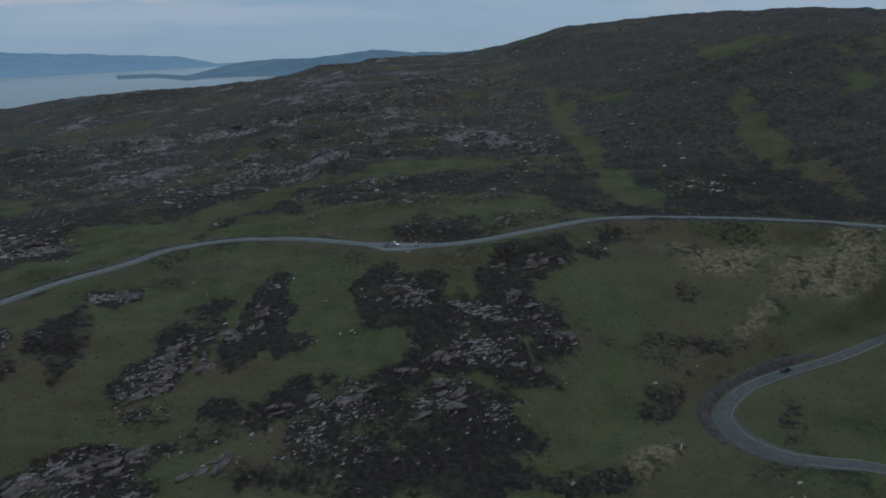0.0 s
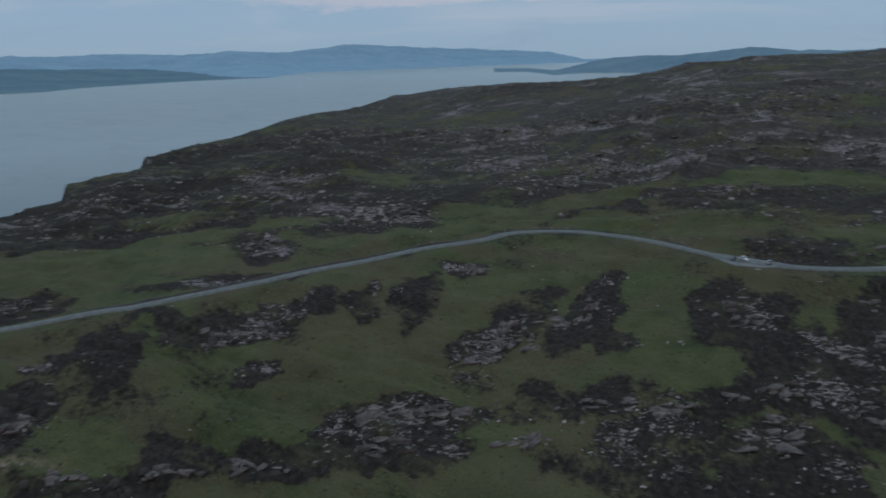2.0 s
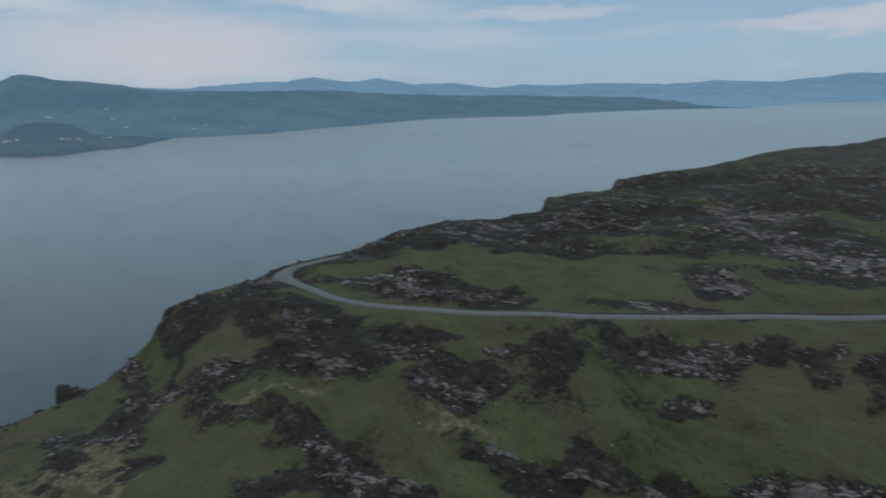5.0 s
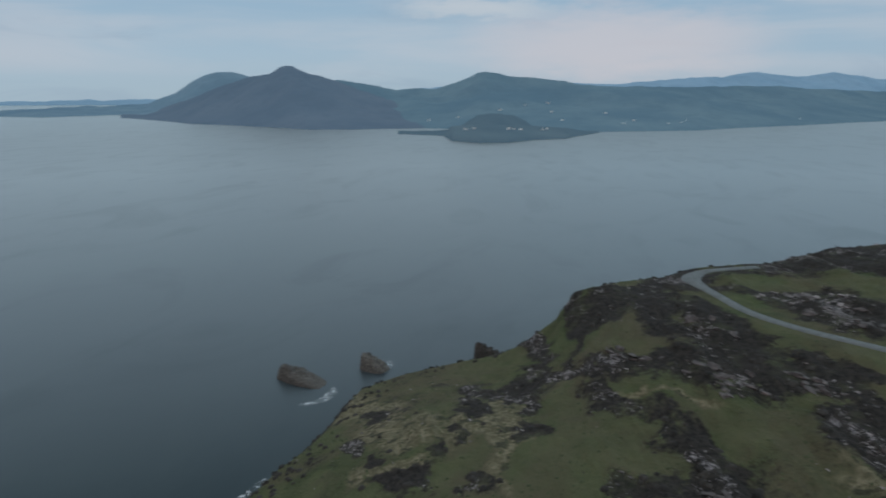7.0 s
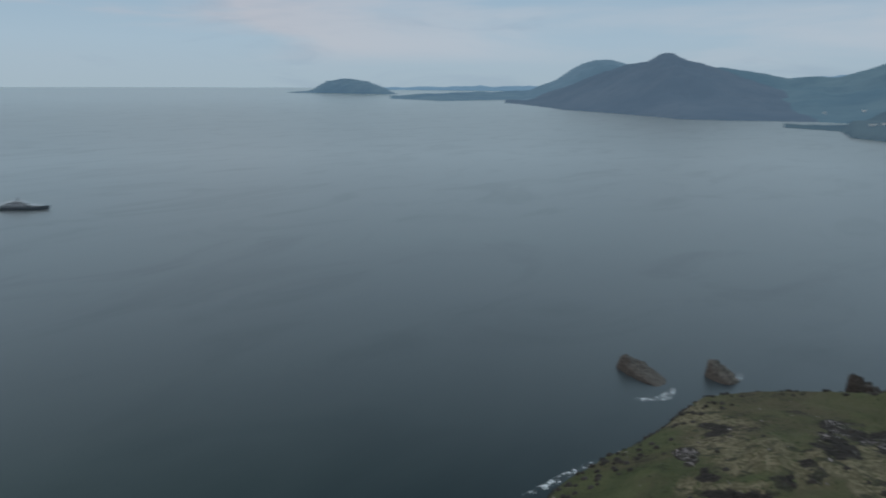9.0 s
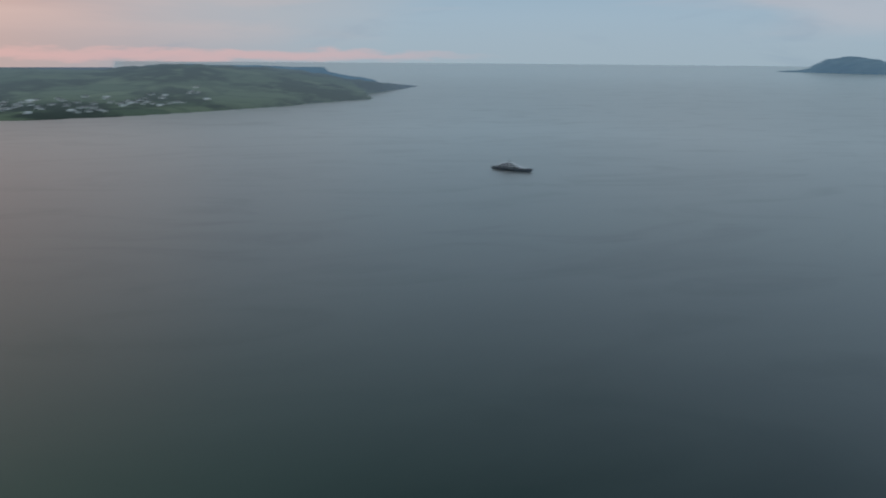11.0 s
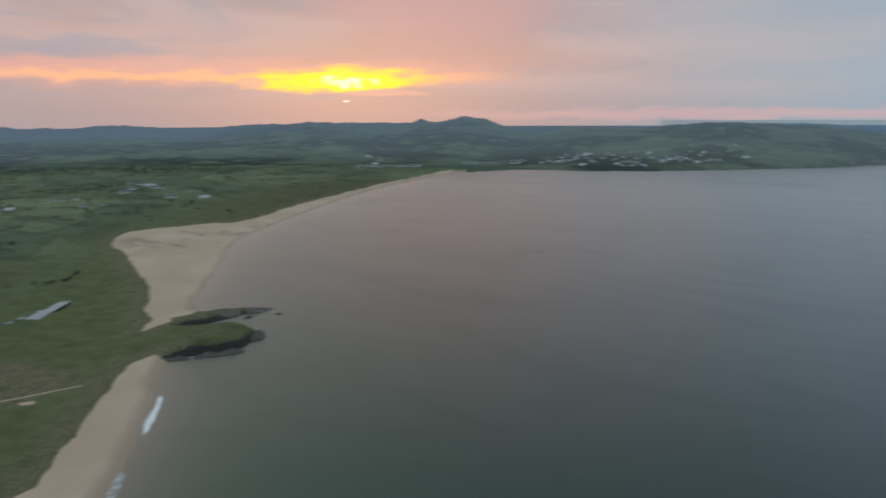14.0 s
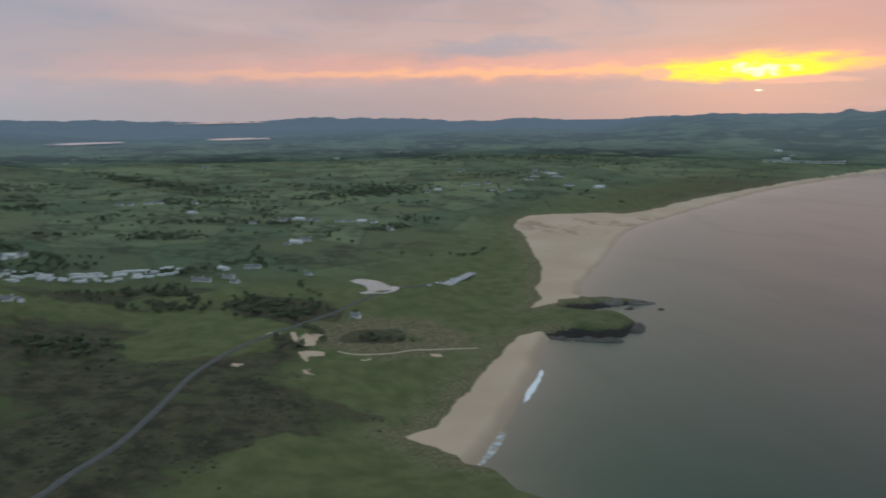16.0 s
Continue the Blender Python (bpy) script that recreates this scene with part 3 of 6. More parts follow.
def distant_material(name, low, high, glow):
    """Far hills with distance haze painted in: bluish base colours plus a blue emission."""
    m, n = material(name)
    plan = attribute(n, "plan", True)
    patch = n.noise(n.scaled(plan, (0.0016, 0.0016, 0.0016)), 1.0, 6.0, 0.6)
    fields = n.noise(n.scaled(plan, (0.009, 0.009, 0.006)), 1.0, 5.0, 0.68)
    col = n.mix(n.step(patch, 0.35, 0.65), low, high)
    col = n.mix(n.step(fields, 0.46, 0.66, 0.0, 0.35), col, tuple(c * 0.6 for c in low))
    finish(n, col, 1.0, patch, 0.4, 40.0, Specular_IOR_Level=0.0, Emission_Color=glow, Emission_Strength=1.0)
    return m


def hinterland_material():
    """Far fields and woods that pale into blue towards the hills by painted haze."""
    m, n = material("hazed_hinterland_fields")
    plan = attribute(n, "plan", True)
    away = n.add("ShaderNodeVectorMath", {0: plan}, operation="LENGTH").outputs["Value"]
    cells = n.add("ShaderNodeTexVoronoi", {"Vector": n.scaled(plan, (0.005, 0.008, 0.0)), "Scale": 1.0})
    pick = n.add("ShaderNodeSeparateColor", {0: cells.outputs["Color"]}).outputs[0]
    patch = n.noise(n.scaled(plan, (0.0022, 0.0022, 0.004)), 1.0, 5.0, 0.6)
    wood = n.noise(n.scaled(plan, (0.010, 0.010, 0.01)), 1.0, 4.0, 0.6)
    wall = n.add("ShaderNodeTexVoronoi", {"Vector": n.scaled(plan, (0.005, 0.008, 0.0)), "Scale": 1.0}, feature="DISTANCE_TO_EDGE").outputs["Distance"]
    col = n.mix(pick, (0.048, 0.068, 0.044), (0.078, 0.100, 0.062))
    col = n.mix(n.step(n.math("ADD", wall, n.math("MULTIPLY", n.math("SUBTRACT", wood, 0.5), 0.2)), 0.10, 0.0, 0.0, 0.55), col, (0.026, 0.036, 0.026))
    col = n.mix(n.math("MULTIPLY", n.step(patch, 0.44, 0.54), n.step(wood, 0.36, 0.48)), col, (0.018, 0.025, 0.019))
    # haze by distance: base colour drawn to blue-grey, emission raised
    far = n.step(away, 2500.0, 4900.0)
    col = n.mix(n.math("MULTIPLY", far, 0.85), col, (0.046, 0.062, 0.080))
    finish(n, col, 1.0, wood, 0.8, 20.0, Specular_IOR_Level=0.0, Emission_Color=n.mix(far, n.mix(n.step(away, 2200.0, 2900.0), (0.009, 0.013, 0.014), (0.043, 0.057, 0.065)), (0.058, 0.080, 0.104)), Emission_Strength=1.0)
    return m


def still_water_material():
    m, n = material("still_loch_water")
    body = n.add("ShaderNodeBsdfDiffuse", {"Color": (0.03, 0.04, 0.05)})
    ruffle = n.noise(n.scaled(attribute(n, "plan", True), (0.01, 0.01, 0.0)), 1.0, 3.0)
    shine = n.add("ShaderNodeBsdfGlossy", {"Color": (0.97, 0.97, 0.97), "Roughness": n.step(ruffle, 0.3, 0.7, 0.06, 0.12)})
    out = n.add("ShaderNodeMixShader", {0: 0.92, 1: body.outputs[0], 2: shine.outputs[0]})
    n.add("ShaderNodeOutputMaterial", {0: out.outputs[0]})
    return m


def plain(name, colour, rough=0.8, vary=0.25, scale=1.0, metal=0.0, bump=0.2):
    m, n = material(name)
    at = n.add("ShaderNodeTexCoord").outputs["Object"]
    a, b = n.noise(at, scale, 4.0), n.noise(at, scale * 7, 4.0)
    rnd = n.add("ShaderNodeObjectInfo").outputs["Random"]
    col = n.mix(n.step(a, 0.3, 0.7), tuple(c * (1 - vary) for c in colour), tuple(min(1, c * (1 + vary)) for c in colour))
    col = n.mix(n.math("MULTIPLY", n.step(b, 0.5, 0.8), vary), col, tuple(c * 0.5 for c in colour))
    col = n.mix(n.math("MULTIPLY", rnd, vary), col, tuple(c * 0.75 for c in colour))
    finish(n, col, rough, b, bump, 0.1, Metallic=metal)
    return m


GROUND, SEA, LOCH_WATER = ground_material(), sea_material(), still_water_material()


# ---------------------------------------------------------------- ground, sea and distance
NEAR_BEACH = rounded([(318, -152), (331, -178), (355, -211), (396, -265), (421, -297), (433, -323), (422, -334), (400, -330), (320, -270), (250, -215), (262, -172),
                      (296, -160), (318, -152)], 12.0)[:-1]
LONG_BEACH = rounded([(486, -366), (500, -380), (508, -393), (537, -409), (601, -463), (676, -512), (729, -541), (812, -588), (874, -620), (937, -690), (930, -740), (897, -815),
                      (868, -880), (934, -1119), (1010, -1508), (1030, -1732), (1050, -1961), (990, -1990), (960, -1734), (930, -1468), (860, -1182), (756, -910), (710, -742),
                      (600, -600), (520, -500), (495, -455), (493, -432), (484, -418), (490, -402), (482, -392), (486, -366)], 12.0)[:-1]
STRAND_WATER = np.array([(262, -172)] + STRAND[1:5] + STRAND[28:])


def within(poly, x, y):
    """Signed distance to a closed outline, positive inside."""
    best, odd = np.full(x.shape, 1e12), np.zeros(x.shape, bool)
    for (ax, ay), (bx, by) in zip(poly, np.roll(poly, -1, 0)):
        ex, ey = bx - ax, by - ay
        t = np.clip(((x - ax) * ex + (y - ay) * ey) / (ex * ex + ey * ey), 0, 1)
        best = np.minimum(best, (x - ax - t * ex) ** 2 + (y - ay - t * ey) ** 2)
        if ay != by:
            odd ^= ((ay > y) != (by > y)) & (x < ax + (y - ay) * ex / ey)
    return np.where(odd, 1, -1) * np.sqrt(best)


def on_beach(x, y):
    """Distance into the two strands, negative off them."""
    return np.maximum(within(NEAR_BEACH, x, y), within(LONG_BEACH, x, y))


# tinted stretches of hillside: heading, distance, half width across the view, half depth, turn
HEATHS = [(29.9, 289, 15.8, 6.8, 71), (31.9, 269, 12.7, 7.3, 87), (34.5, 281, 13.9, 4.5, 86), (26.4, 310, 10.3, 9.0, 76), (21.3, 285, 14.4, 7.5, 63),
    (23.3, 262, 32.5, 11.6, 69), (15.9, 277, 27.8, 10.9, 67), (14.1, 297, 11.8, 6.2, 62), (14.3, 257, 12.7, 7.5, -21), (31.3, 213, 24.5, 7.5, -3),
    (18.5, 221, 36.4, 9.4, 18), (1.5, 235, 32.6, 11.6, 24), (4.3, 278, 18.8, 14.2, 65), (-0.1, 260, 21.2, 13.1, -8), (-5.8, 278, 18.9, 12.5, -74),
    (-9.8, 264, 16.0, 9.8, -81), (-7.6, 308, 23.6, 12.3, 45), (-4.1, 250, 17.1, 13.2, 68), (-1.8, 208, 22.3, 13.7, 13)]
HEATHS_TWO = [(8.0, 208, 25.4, 11.4, 8), (12.4, 194, 30.7, 8.4, 1), (2.0, 188, 31.2, 8.4, 2), (-13.8, 193, 16.7, 8.0, 17), (-6.5, 240, 15.2, 11.2, -20),
    (-4.7, 216, 10.3, 8.5, 45), (-21.8, 283, 24.9, 5.8, 47), (-18.7, 264, 14.4, 6.5, 47), (-26.3, 311, 22.4, 5.2, 64), (-17.9, 242, 14.2, 7.6, 64),
    (-29.5, 249, 12.8, 5.8, 86), (-20.0, 311, 8.5, 3.5, 86), (-13.3, 342, 16.4, 6.4, 61), (-27.0, 287, 23.9, 3.9, 48), (64.8, 251, 19.1, 14.3, -52),
    (56.7, 270, 16.9, 10.6, -80), (46.9, 276, 24.1, 10.6, -1), (52.0, 286, 12.9, 6.8, -27), (39.0, 283, 12.4, 9.5, -16)]
HEATHS_THREE = [(43.0, 280, 17.6, 10.2, -8), (61.5, 274, 9.1, 5.1, -46), (69.2, 288, 18.7, 10.5, -76), (30.8, 278, 21.6, 8.2, 78), (34.6, 279, 11.9, 6.0, 88),
    (45.7, 242, 9.2, 5.1, 36), (66.8, 295, 14.0, 4.2, -33), (50.6, 204, 46.2, 6.8, -9), (35.8, 203, 17.5, 10.6, 7), (44.8, 194, 16.6, 5.9, -10),
    (58.0, 203, 9.5, 5.1, 16), (32.7, 195, 22.4, 8.1, 2), (67.1, 351, 37.1, 14.4, -47), (46.6, 314, 35.4, 7.2, -8), (35.4, 419, 56.2, 39.9, -84),
    (43.7, 354, 21.5, 12.9, -40), (78.5, 334, 50.0, 17.2, -56), (76.5, 291, 34.7, 18.2, -42), (70.3, 289, 18.3, 12.9, -85)]
HEATHS_FOUR = [(83.3, 296, 20.7, 10.1, -49), (88.2, 309, 26.6, 5.7, -55), (84.5, 270, 28.8, 6.7, -51), (78.6, 238, 18.0, 10.1, -60), (75.6, 213, 15.9, 11.0, -70),
    (91.5, 328, 23.2, 7.3, -68), (84.9, 370, 30.1, 15.0, 59), (89.3, 462, 144.9, 5.6, -86), (92.7, 421, 83.7, 7.5, -83), (92.5, 310, 31.4, 8.5, -81),
    (96.1, 324, 17.6, 6.2, -77), (81.8, 212, 13.2, 6.3, -31), (69.9, 200, 10.7, 4.6, -11), (69.2, 366, 50.0, 18.6, -44), (63.3, 336, 26.5, 12.2, -14),
    (63.7, 517, 84.8, 44.3, 49), (81.0, 412, 19.2, 11.2, 31), (106.3, 316, 9.8, 3.5, -77), (107.6, 276, 11.9, 5.2, -74)]
HEATHS_FIVE = [(98.9, 257, 8.7, 4.6, -80), (92.4, 259, 13.7, 6.6, -86), (103.1, 230, 11.5, 6.5, -58), (96.4, 221, 7.1, 4.8, -76), (97.4, 289, 16.3, 7.0, 81),
    (104.6, 257, 5.5, 2.6, -74), (100.5, 241, 4.3, 3.1, -75)]
MEADOWS = [(14.2, 431, 55.2, 15.5, 38), (3.6, 454, 49.1, 17.6, 21), (-2.4, 466, 32.1, 15.4, -5), (14.2, 381, 21.9, 13.9, 2), (-4.8, 375, 36.3, 7.6, 27),
    (7.3, 355, 18.4, 10.0, 9), (-11.0, 561, 116.3, 10.8, -80), (-15.3, 425, 34.4, 13.3, -69), (-24.5, 553, 72.7, 11.5, -78), (-29.2, 471, 35.8, 13.3, -58),
    (-22.6, 723, 34.6, 15.5, 38), (-30.7, 643, 17.0, 10.0, 54), (-13.8, 632, 17.1, 7.3, -32), (27.2, 404, 34.4, 10.6, -10), (24.1, 376, 32.6, 8.8, 21),
    (56.1, 375, 75.6, 22.8, -29), (40.7, 392, 27.5, 12.5, -7), (48.2, 399, 23.8, 17.5, -17), (64.5, 403, 52.2, 12.6, -44)]
MEADOWS_TWO = [(33.5, 445, 35.3, 6.3, -11), (32.0, 359, 42.0, 7.2, 27), (62.2, 415, 93.5, 24.3, -22), (73.3, 429, 34.4, 19.3, 37), (53.0, 362, 58.2, 14.3, -16)]
SCREES = [(3.8, 640, 59.1, 45.7, 14), (-1.2, 665, 64.0, 53.7, 69), (-4.8, 655, 63.5, 35.8, -78), (7.9, 646, 43.5, 30.8, 77), (3.6, 523, 37.7, 30.7, 81),
    (-2.9, 532, 47.3, 30.1, -60), (-7.5, 540, 58.6, 17.8, -80), (13.4, 621, 36.6, 24.2, -51), (17.7, 631, 29.5, 22.8, 16), (23.9, 642, 55.3, 29.3, -30),
    (23.2, 521, 55.4, 32.8, -45), (28.8, 685, 45.9, 30.6, -80), (17.3, 511, 32.4, 19.9, -58), (30.7, 572, 31.8, 16.2, -58), (-20.9, 436, 22.6, 8.7, 31),
    (-3.8, 346, 22.7, 6.3, 40), (40.6, 532, 59.1, 26.5, -54), (43.4, 476, 28.2, 19.5, -44), (37.1, 736, 71.4, 41.4, 37)]
SCREES_TWO = [(32.1, 707, 55.5, 39.6, -71), (51.1, 525, 27.1, 21.3, 34), (55.9, 562, 35.0, 21.0, -81), (60.4, 551, 41.4, 14.4, 70), (35.4, 408, 35.5, 33.5, -17),
    (43.7, 354, 17.8, 10.1, -38), (66.7, 346, 29.5, 9.0, -42), (25.3, 670, 64.6, 28.9, -55), (21.0, 455, 29.6, 23.0, -10), (70.0, 384, 24.7, 12.7, -59),
    (67.1, 347, 17.5, 8.3, -34), (61.8, 331, 17.0, 5.6, 8), (42.9, 367, 16.7, 9.6, 2)]
SLABS = [(22.6, 256, 21.3, 8.0, 66), (25.1, 242, 8.2, 3.6, 34), (21.4, 252, 8.0, 5.5, 79), (14.9, 221, 17.7, 3.0, 13), (26.3, 213, 12.0, 2.9, 21),
    (33.0, 212, 16.6, 3.7, -12), (21.7, 200, 10.3, 2.8, 15), (1.6, 237, 16.6, 4.5, 25), (-0.9, 225, 8.4, 6.6, 30), (3.3, 277, 11.8, 9.8, 43),
    (-7.6, 309, 19.6, 8.6, 40), (-7.1, 277, 10.7, 6.5, -63), (-10.0, 266, 14.4, 6.5, -66), (16.0, 274, 11.8, 5.7, 75), (18.5, 266, 6.0, 3.4, -81),
    (26.1, 311, 6.1, 4.3, -41), (0.7, 214, 13.3, 2.8, 29), (7.9, 222, 8.3, 2.7, 19), (-6.5, 240, 8.7, 5.0, -18)]
SLABS_TWO = [(63.9, 244, 8.5, 5.5, -18), (69.4, 279, 8.8, 5.3, -46), (43.1, 268, 6.6, 4.7, -77), (45.2, 199, 11.3, 5.4, -9), (33.7, 212, 20.1, 4.1, -3),
    (33.2, 197, 15.1, 2.9, 0), (53.2, 202, 9.4, 1.9, -21), (60.5, 212, 7.0, 3.2, -17), (47.0, 269, 14.2, 3.3, -3), (77.6, 328, 19.8, 5.2, -47),
    (76.4, 281, 20.8, 8.2, -36), (83.8, 303, 16.3, 6.7, -39), (70.3, 281, 10.2, 9.2, -21), (75.8, 271, 5.5, 4.7, -62), (75.0, 208, 8.1, 3.2, -14),
    (69.4, 200, 5.8, 2.5, -12)]
STRAWS = [(-30.9, 362, 33.2, 17.3, 48), (-25.4, 315, 22.0, 5.1, 60), (-18.2, 205, 10.2, 8.1, 48), (-5.5, 218, 8.4, 4.0, 14), (-23.0, 353, 30.1, 11.6, 41),
    (66.1, 229, 11.6, 2.3, -33), (93.7, 254, 40.2, 5.4, 85), (97.6, 273, 16.9, 12.4, 77),
    (102.1, 267, 20.8, 9.3, -47), (105.2, 295, 18.0, 11.5, -87), (80.4, 268, 15.9, 3.5, -24), (84.8, 389, 24.0, 6.6, 51), (65.4, 227, 16.5, 3.7, -2),
    (106.6, 333, 36.6, 13.6, -69), (101.0, 270, 26.3, 12.9, -70), (94.8, 281, 50.4, 5.6, -90), (104.1, 241, 18.0, 8.1, -48)]
ALL_HEATHS = [(az, r, w * 1.12, d * 1.16, turn) for az, r, w, d, turn in HEATHS + HEATHS_TWO + HEATHS_THREE + HEATHS_FOUR + HEATHS_FIVE]

# the bay: copses, bracken slopes, smooth greens and bare sand
WOODS = [(-105.7, 588, 58, 35, -36), (-97.0, 616, 61, 18.5, -30), (-89.1, 501, 32, 43.0, -10), (-93.7, 680, 52, 14, 6), (-115.0, 1042, 28, 24.2, 21), (-96.8, 981, 50, 34.7, -16),
    (-96.6, 1721, 405, 46.4, -69), (-124.6, 2232, 560, 120, -31), (-107.0, 546, 41, 6.0, -72), (-113.8, 1459, 150, 60, 34), (-88.1, 1290, 46, 30.6, 48), (-106.1, 490, 12, 11.0, 2),
    (-113.5, 513, 24, 5, 4), (-98, 760, 40, 10, 0), (-103, 800, 40, 12, 10), (-100, 1100, 90, 20, 10), (-106, 1080, 60, 14, -10)]
MOOR = [(-89.3, 419, 46, 50.6, -47), (-91.6, 350, 48, 41.1, 34), (-95.2, 300, 36, 19.3, 21), (-103.8, 364, 38, 23.9, 51), (-100.8, 409, 35, 25.7, -25), (-86, 300, 40, 60, 0)]
GREENS = [(-99.1, 508, 50, 46.4, -4), (-108.1, 306, 45, 27.7, 30), (-115.6, 441, 61, 39.8, 29), (-97.7, 637, 52, 27.9, 4)]
PITS = [(-107.9, 468, 14, 4.5, 73), (-107.8, 511, 10, 5.5, 51), (-102.3, 442, 5, 3.7, 40), (-105.0, 507, 11, 3.2, 54), (-107.8, 433, 7, 2.5, -58)]

MOOR_TWO = [(-91.0, 415, 58, 53.5, -39), (-93.0, 337, 52, 60, -13), (-101.9, 361, 31, 35.7, -36), (-90.2, 516, 43, 49.4, 13), (-102.2, 451, 34, 24.0, 3)]
GREENS_TWO = [(-98.4, 497, 54, 43.3, -28), (-110.2, 291, 46, 22.4, 6), (-115.5, 414, 52, 35.7, 7), (-98.1, 584, 43, 41.6, -18), (-121.1, 593, 65, 60, -15), (-108.8, 664,
    38, 39.5, 32)]
THICKETS = [(-112.0, 517, 11, 8.5, 5), (-114.9, 520, 11, 10.0, -3), (-105.8, 586, 47, 30.8, -7), (-93.3, 669, 86, 23.0, 2), (-114.2, 529, 18, 6.9, 6), (-103.4, 787, 17,
    36.4, 3)]
PITS_TWO = [(-107.8, 472, 7, 7.0, 0), (-107.6, 499, 8, 11.7, -26), (-112.7, 467, 4, 3.0, -7), (-119.1, 483, 4, 3.4, -14), (-105.0, 509, 7, 4.9, 26), (-106.5, 504, 3, 3.7,
    20), (-107.9, 435, 7, 2.5, -67), (-102.2, 442, 4, 4.5, 7)]
DAMP = [(-129.8, 1074, 60, 58.0, 0), (-135.7, 1135, 62, 14.0, 51)]  # pools left on the strand
STRAW_FIELD = [(-115.0, 522, 66, 46, 1)]


def blots(rows, x, y):
    out = np.zeros(x.shape)
    x, y = x + 6 * fractal(x, y, 22, 4, 0.6), y + 6 * fractal(x + 77, y, 22, 4, 0.6)
    for az, r, w, d, turn in rows:
        c = bearing(az, r)
        a = radians(az + turn)
        u = ((x - c.x) * math.cos(a) + (y - c.y) * math.sin(a)) / w
        v = (-(x - c.x) * math.sin(a) + (y - c.y) * math.cos(a)) / d
        out = np.maximum(out, 1 - smooth(u * u + v * v, 0.35, 1.5))
    return out


def wide_blots(rows, x, y):
    """Soft, wide patches that melt into what lies round them."""
    out = np.zeros(x.shape)
    x, y = x + 22 * fractal(x, y, 60, 5, 0.6), y + 22 * fractal(x + 77, y, 60, 5, 0.6)
    for az, r, w, d, turn in rows:
        c = bearing(az, r)
        a = radians(az + turn)
        u = ((x - c.x) * math.cos(a) + (y - c.y) * math.sin(a)) / w
        v = (-(x - c.x) * math.sin(a) + (y - c.y) * math.cos(a)) / d
        out = np.maximum(out, np.exp(-(u * u + v * v) * 0.55))
    return out


def cover(x, y, z, shore):
    """What grows where: shares of grass, bare stone, sand, farmland and straw-coloured grass."""
    r = np.hypot(x, y)
    az = np.degrees(np.arctan2(-x, y)) % 360
    n1 = fractal(x * 0.8 + y * 0.2, y * 1.3 - x * 0.3, 70, 4, 0.6)
    n2 = fractal(x, y, 26, 4, 0.6)
    high = np.maximum(smooth(z, 92, 106), smooth(r, 350, 430) * ((az < 82) | (az > 300)))  # heath above the road, grass below it
    green = 0.84 - 0.66 * high + 0.30 * n1 + 0.20 * n2
    green = np.clip(green + 0.85 * blots(MEADOWS + MEADOWS_TWO, x, y) - 0.9 * blots([h for h in ALL_HEATHS if h[0] > -13], x, y)
                    - 0.48 * blots([h for h in ALL_HEATHS if h[0] < -13], x, y), 0, 1)
    craggy = smooth((az + 60) % 360, 46, 58)  # the shoulder towards the inlet is the rocky one
    stone = (0.46 * smooth(fractal(x * 0.8 + y * 0.1 + 300, y * 1.5 - x * 0.3, 24, 5, 0.7), -0.1, 0.9) + 0.14 * smooth(z, 88, 118)) * (0.3 + 0.7 * craggy) * (1 - green) * 1.3 + (0.17 * blots(SCREES + SCREES_TWO, x, y) + 0.22 * blots(SLABS + SLABS_TWO, x, y)) * smooth(n2, -0.6, 0.3)
    cliff = smooth(30 - shore, 0, 22) * smooth(z, 2, 8)
    stone = np.clip(stone + 0.32 * cliff * smooth(-n2, -0.6, 0.4), 0, 1)
    low = (az > 205) & (az < 330)
    bay = np.where(low, smooth(az, 215, 235) * (1 - smooth(az, 292, 322)), 0)
    green = np.clip(green + bay * (0.45 + 0.6 * blots(GREENS + GREENS_TWO, x, y) ), 0, 1)
    moor = bay * np.clip(1.0 * wide_blots(MOOR + MOOR_TWO, x, y) - 0.9 * blots(GREENS + GREENS_TWO, x, y) + 1.2 * blots(THICKETS + WOODS, x, y), 0, 1)
    stone = stone * (1 - 0.9 * bay)
    farm = np.where(low, smooth(r, 640, 800) * (1 - smooth(az, 292, 322)), 0) * smooth(shore, 120, 320)
    farm = np.maximum(farm, smooth(r, 1500, 2300))
    stone = stone * (1 - farm)
    sand = np.maximum(smooth(on_beach(x, y) + 3 * fractal(x, y, 30, 4, 0.6), -3, 6) * (r < 2300), 0.8 * blots(PITS + PITS_TWO, x, y))
    dune = on_beach(x, y)
    tan = np.clip(blots(STRAWS, x, y) + 1.1 * blots(STRAW_FIELD, x, y) + 0.75 * smooth(dune, -34, -4) * (r < 2300), 0, 1)
    return green, stone, sand, farm, tan, bay, moor


